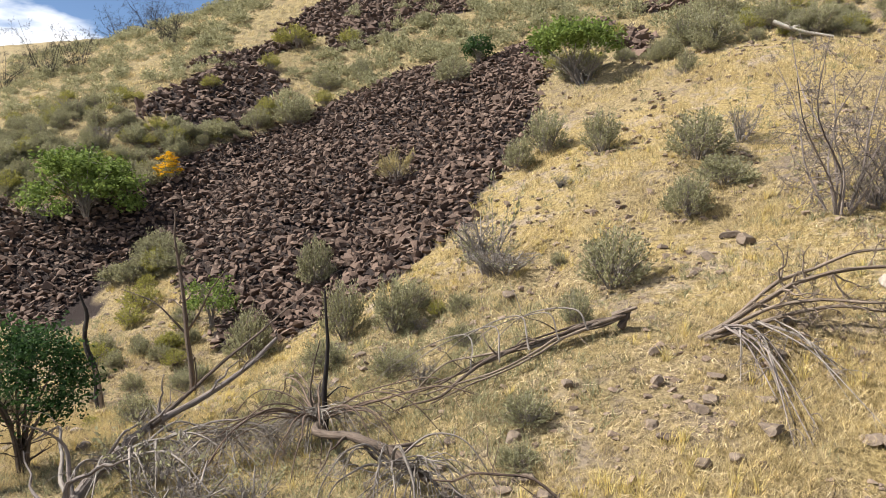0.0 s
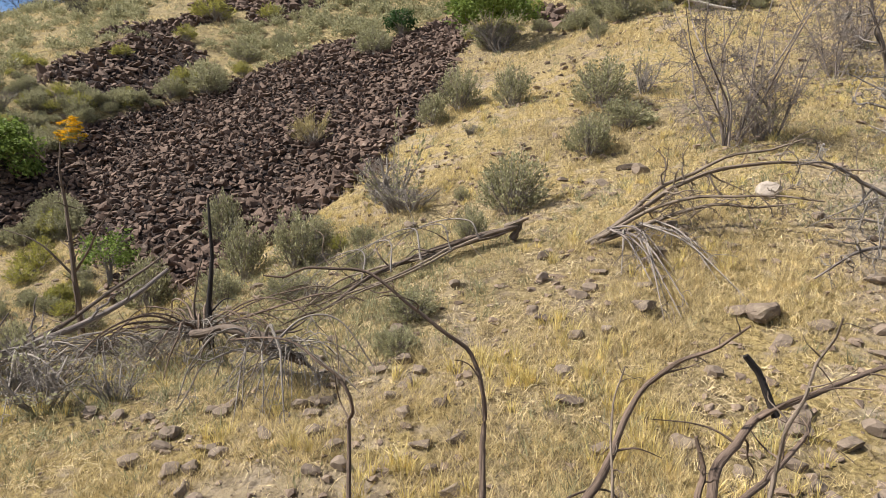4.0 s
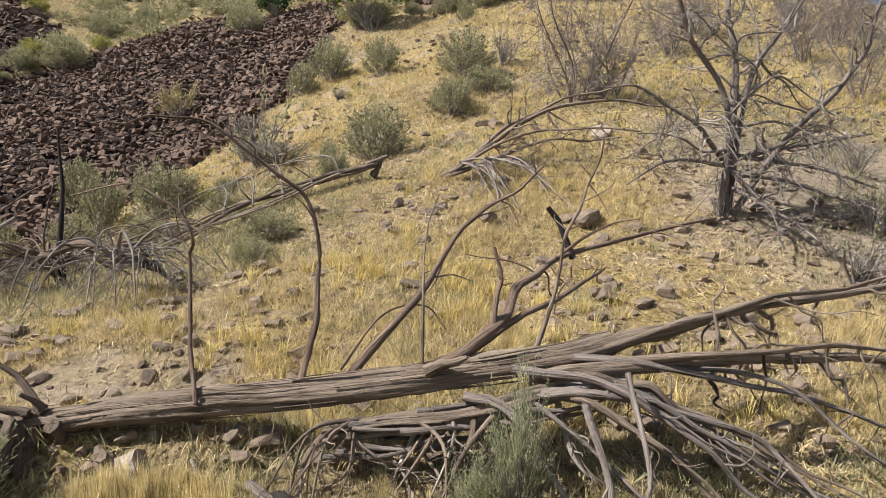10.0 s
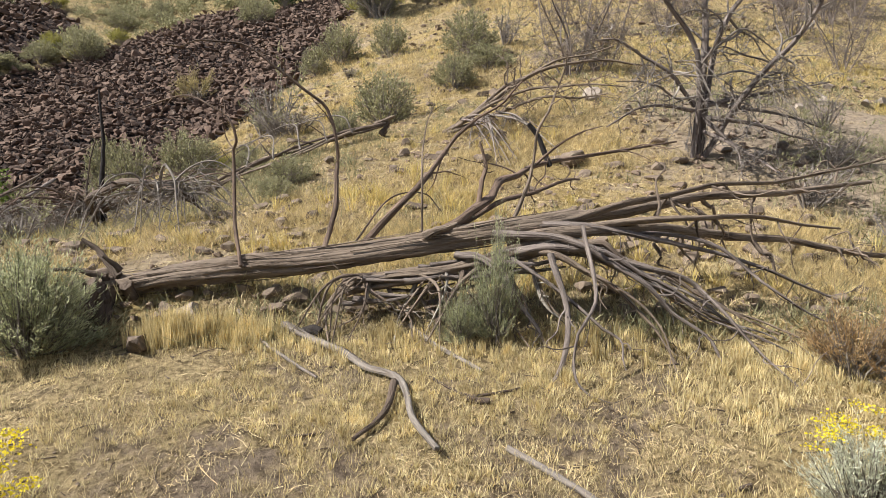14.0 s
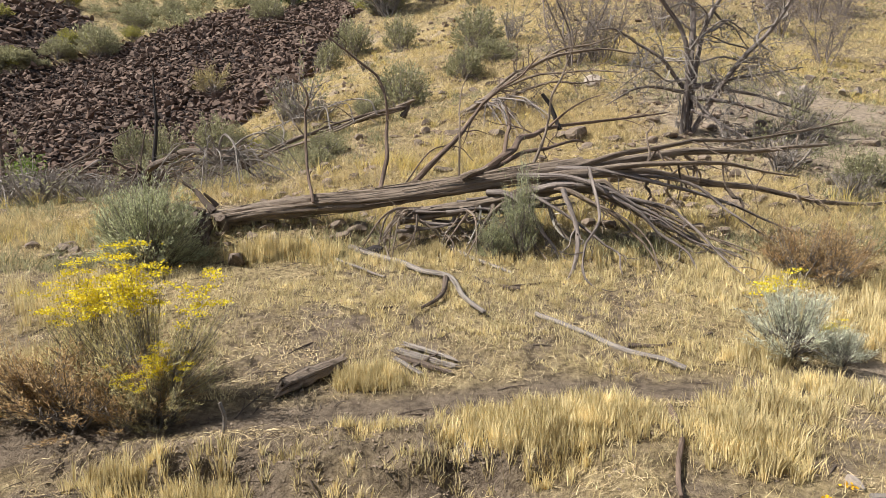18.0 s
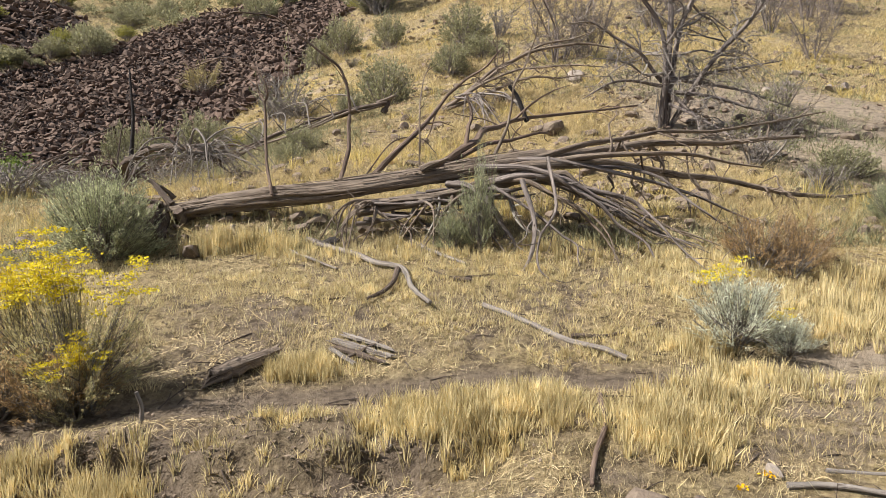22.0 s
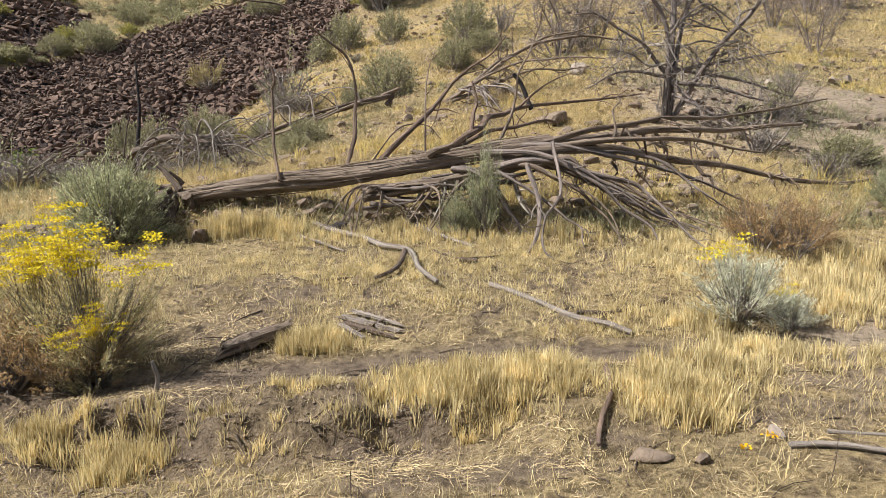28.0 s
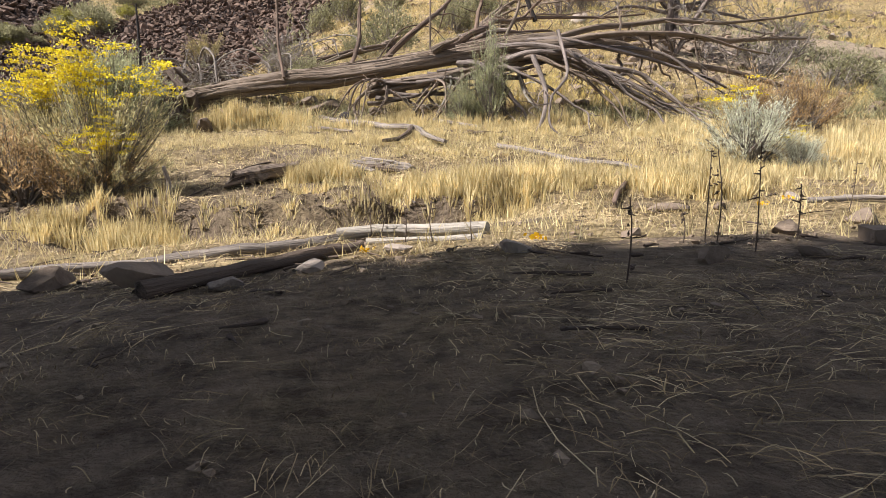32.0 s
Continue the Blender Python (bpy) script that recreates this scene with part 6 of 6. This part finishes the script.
stick("fallen_branch", "thin dark curved twig on the ground", [(0.1, 7.6), (0.4, 7.3), (0.75, 7.35), (0.95, 7.5)], 0.014, 0.008, M_BROWN, 0.0, 2, seed=9)
stick("fallen_branch", "small dark stick on dry soil", [(-1.0, 6.75), (-0.7, 6.8)], 0.015, 0.01, M_BROWN, seed=10)
stick("bark_slab", "flat slab of old bark", [(0.42, 7.22), (0.6, 7.18)], 0.035, 0.03, M_BROWN, seed=11, category="bark")
split_wood("log_chunk", "dark split chunk of log beside a grass tuft", (-1.56, 5.18), (-1.1, 5.62), 0.14, 0.13, M_WOOD, 12, 0.02, "log")
for k, (p, q, r) in enumerate([((-0.68, 5.86), (-0.12, 5.52), 0.075), ((-0.62, 5.72), (-0.18, 5.42), 0.06), ((-0.55, 5.9), (-0.16, 5.66), 0.05), ((-0.5, 5.5), (-0.26, 5.74), 0.035), ((-0.64, 5.62), (-0.42, 5.38), 0.05)]):
    split_wood("wood_splinter", "weathered splinter of split log", p, q, r, r * 0.7, M_BROWN if k % 2 else M_TWIG, 20 + k, 0.012 * k)
stick("fallen_branch", "gnarled brown branch standing out of the grass", [(1.42, 4.7), (1.36, 4.3), (1.22, 3.92), (1.12, 3.62)], 0.02, 0.012, M_LIMB, 0.02, seed=13, rough=0.3)
stick("fallen_branch", "long grey limb lying below the bank", [(-1.75, 2.62), (-1.4, 2.8), (-1.1, 2.88), (-0.78, 2.88), (-0.58, 2.96), (-0.36, 3.05)], 0.026, 0.028, M_TWIG, 0.0, seed=14, rough=0.2)
stick("bleached_log", "bleached pale log with a sawn end", [(-0.36, 3.07), (-0.03, 3.05), (0.34, 2.88)], 0.03, 0.032, M_PALE, 0.01, seed=15, category="log", sides=10, rough=0.1)
stick("bleached_log", "thin bleached stick beside the pale log", [(-0.2, 2.9), (0.1, 2.83), (0.33, 2.74)], 0.015, 0.014, M_PALE, 0.0, seed=16, category="log")
stick("fallen_branch", "dark brown branch on shaded soil", [(-0.72, 1.72), (-0.47, 2.22), (-0.3, 2.5), (-0.2, 2.66)], 0.025, 0.02, M_BROWN, 0.005, seed=17, rough=0.25)
stick("fallen_branch", "pair of grey sticks on trampled straw", [(2.2, 3.6), (2.45, 3.55), (2.75, 3.42)], 0.022, 0.014, M_TWIG, seed=18)
stick("fallen_branch", "thin grey stick on trampled straw", [(2.5, 3.75), (2.9, 3.7)], 0.014, 0.01, M_TWIG, seed=19)
stick("fallen_branch", "small stick on the soil", [(-0.16, 4.55), (-0.03, 4.2)], 0.012, 0.008, M_TWIG, seed=31)
b = thing("wooden_post", "short grey wooden stake beside the path", "stake", -1.8, 4.55)
limb(b, "stake", [(-1.8, 4.55, -0.2), (-1.79, 4.56, 0.0), (-1.8, 4.56, 0.14)], 0.02, 0.014, M_TWIG, 32)


# ---- stones ----
def rock(x, y, size, squash=(1.0, 0.8, 0.55), material=None, seed=1, label="brown basalt stone half sunk in dry soil", sink=0.2):
    rng = np.random.default_rng(seed)
    s = Soup()
    s.add(*boulder(size, squash, rng))
    ob = new("stone", s.mesh("stone", material or M_STONE, False))
    ob.matrix_world = Matrix.Translation((x, y, float(land(x, y)) + size * squash[2] * (0.5 - sink))) @ Matrix.Rotation(rng.random() * 6.28, 4, "Z")
    return tagged(ob, label, "stone")


for k, (x, y, r) in enumerate([(2.8, 15.1, 0.68), (3.45, 14.75, 0.4), (2.4, 15.15, 0.4), (-0.07, 15.8, 0.4), (0.34, 17.1, 0.4), (-2.74, 14.1, 0.45), (0.86, 22.7, 0.6), (1.89, 23.7, 0.75), (1.55, 24.3, 0.6), (-0.19, 24.0, 0.4),
                               (-1.96, 25.4, 0.4), (0.35, 21.5, 0.35), (-0.78, 15.5, 0.4), (0.98, 15.2, 0.5), (-4.4, 22.4, 0.5), (2.44, 12.5, 0.5), (1.1, 12.1, 0.35), (-5.1, 11.5, 0.35)]):
    rock(x, y, r, (1.0, 0.8, 0.5), M_STONE, 600 + k, sink=0.32)
for k, (x, y, r) in enumerate([(3.98, 19.7, 0.62), (13.7, 23.1, 0.5), (13.1, 22.9, 0.35), (12.7, 24.3, 0.4), (11.6, 22.5, 0.3), (10.4, 21.5, 0.3)]):
    rock(x, y, r, (1.0, 0.8, 0.7), M_PALESTONE, 640 + k, "pale weathered stone on the bare slope")
rock(-2.5, 8.98, 0.5, (1, 0.6, 0.4), M_PALESTONE, 659, "pale flat stone under the log")
rock(-2.84, 8.4, 0.42, (1, 0.7, 0.6), M_STONE, 660, "rounded grey stone below the log's root end")
rock(1.38, 3.55, 0.24, (1, 0.7, 0.22), M_STONE, 661, "flat grey stone on trampled straw", 0.2)
rock(1.66, 3.46, 0.12, (1, 0.8, 0.4), M_STONE, 662, "small dark stone on trampled straw")
for k, (x, y, r, pale) in enumerate([(0.92, 2.53, 0.11, 0), (0.40, 2.07, 0.11, 1), (-0.02, 2.47, 0.12, 1), (-1.33, 2.28, 0.2, 0), (-0.85, 2.0, 0.22, 0), (0.96, 1.82, 0.13, 0), (1.5, 2.45, 0.15, 0), (1.8, 2.33, 0.19, 0), (1.34, 1.95, 0.11, 0),
                                     (-0.52, 1.88, 0.12, 1), (-0.3, 2.05, 0.12, 1), (2.05, 2.85, 0.2, 0), (2.2, 3.75, 0.13, 1), (0.1, 4.68, 0.14, 0)]):
    rock(x, y, r, (1, 0.8, 0.5), M_PALESTONE if pale else M_STONE, 670 + k, "pale lichened stone on the soil" if pale else "dull brown stone on the soil")


def pebbles(name, label, x, y, size, material, seed):
    rng = np.random.default_rng(seed)
    forms = [stone_soup(Soup(), (0, 0, 0), 1.0, rng, (1, rng.uniform(0.6, 0.9), rng.uniform(0.4, 0.7))) for _ in range(8)]
    s = Soup()
    z = land(x, y)
    turn = rng.random(len(x)) * 6.28
    for k, (v, f) in enumerate(forms):
        i = np.arange(k, len(x), 8)
        c, d = np.cos(turn[i])[:, None], np.sin(turn[i])[:, None]
        p = np.stack([v[None, :, 0] * c - v[None, :, 1] * d, v[None, :, 0] * d + v[None, :, 1] * c, np.repeat(v[None, :, 2], len(i), 0)], -1) * size[i][:, None, None]
        p += np.stack([x[i], y[i], z[i] + size[i] * 0.08], -1)[:, None]
        s.add(p.reshape(-1, 3), (f[None] + np.arange(len(i))[:, None, None] * len(v)).reshape(-1, 3))
    tagged(new(name, s.mesh(name, material, False)), label, "stones", kind="stuff")


M_CLOD = rock_material("soil_clods", (0.13, 0.10, 0.075), (0.22, 0.17, 0.125), (0.26, 0.21, 0.15))
M_SCREE = rock_material("slope_stones", (0.09, 0.064, 0.05), (0.20, 0.15, 0.112), (0.27, 0.215, 0.16))


STONES = []
for k in range(8):
    s = Soup()
    s.add(*boulder(1.0, (1.0, 0.8, 0.6), np.random.default_rng(750 + k), 2))
    STONES.append(s.mesh("stone", M_STONE, False))


def scatter():
    rng = np.random.default_rng(700)
    n = 9000
    x, y = rng.uniform(-5, 5.5, n), 0.3 + 8.5 * rng.random(n) ** 1.2
    ok = (np.abs(x) < y * 0.8 + 1.2) & (rng.random(n) < 0.15 + 0.85 * (vnoise(x / 0.4, y / 0.4, 91) > 0.55))
    pebbles("soil_clods", "crumbled clods of brown soil", x[ok], y[ok], 0.008 + 0.035 * rng.random(ok.sum()) ** 3, M_CLOD, 701)
    n = 2600
    x, y = rng.uniform(-2.5, 0.3, n), 4.2 + rng.normal(size=n) * 0.28
    pebbles("bank_clods", "crumbled dark soil of the low bank", x, y, 0.006 + 0.04 * rng.random(n) ** 4, M_CLOD, 703)
    n = 25000
    y = 9 + 45 * rng.random(n) ** 1.3
    x = rng.uniform(-1, 1, n)
    x = np.where(x < 0, x * (4 + 0.8 * y), x * (4 + 0.7 * y))
    ok = (rng.random(n) < 0.12 + 0.88 * (vnoise(x / 2.2, y / 2.2, 92) > 0.56)) & (rocky(x, y) < 0.5)
    x, y = x[ok], y[ok]
    size = (0.04 + 0.26 * rng.random(len(x)) ** 4.0) * (0.7 + y / 40)
    order = np.argsort(-size / (y + 3))
    for k in order[:300]:
        m = Matrix.Translation((x[k], y[k], float(land(x[k], y[k])) + size[k] * 0.12)) @ Matrix.Rotation(rng.random() * 6.28, 4, "Z") @ Matrix.Scale(size[k] * 1.2, 4)
        ob = new("stone", STONES[int(rng.integers(0, 8))])
        ob.matrix_world = m
        tagged(ob, "brown angular stone on the grassy slope", "stone", "stones on the slope")
    rest = order[300:]
    pebbles("slope_stones", "brown stones strewn over the slope", x[rest], y[rest], size[rest], M_SCREE, 702)


scatter()


# ---- thin weeds and fallen leaves in the foreground ----
def weed(x, y, h, seed, label="thin dark dried weed stalk"):
    rng = np.random.default_rng(seed)
    b = thing("weed_stalk", label, "weed", x, y, group="dried weed stalks")
    s = Soup()
    top = np.array([rng.normal() * 0.06 * h, rng.normal() * 0.06 * h, h])
    tube(s, [np.array([0, 0, -0.03]), top * 0.5 + rng.normal(size=3) * 0.012, top], 0.0028, 0.0016, 5, 7, rng=rng)
    for _ in range(9):
        k = rng.uniform(0.5, 1.0)
        tube(s, [top * k, top * k + rng.normal(size=3) * (0.012, 0.012, 0.006)], 0.0035, 0.001, 4, 3, rng=rng)
    part("stalk", s, M_BROWN, b)


for k, (x, y, h) in enumerate([(1.09, 2.2, 0.34), (1.12, 2.17, 0.34), (1.19, 2.02, 0.36), (-0.19, 3.03, 0.26), (-0.16, 3.0, 0.2), (0.11, 2.82, 0.2), (2.2, 3.2, 0.25), (0.28, 2.68, 0.18), (1.04, 2.28, 0.12), (-0.02, 2.83, 0.16), (1.42, 2.2, 0.2), (0.62, 1.5, 0.22)]):
    weed(x, y, h, 800 + k)


def fallen_leaves():
    rng = np.random.default_rng(900)
    for x, y in ((-0.16, 2.52), (0.52, 2.38), (2.14, 3.72), (1.95, 3.6)):
        s = Soup()
        n = 16
        c = np.stack([rng.normal(size=n) * 0.02, rng.normal(size=n) * 0.02, 0.012 + 0.02 * rng.random(n)], 1)
        leaves(s, c, 0.014 + 0.016 * rng.random(n), rng, 0.5, 0.8)
        ob = new("dry_leaf_clump", s.mesh("dry_leaf_clump", M_ORANGE, False))
        ob.location = (x, y, float(land(x, y)))
        tagged(ob, "curled orange dry leaves on straw", "leaves", "fallen orange leaves")


fallen_leaves()
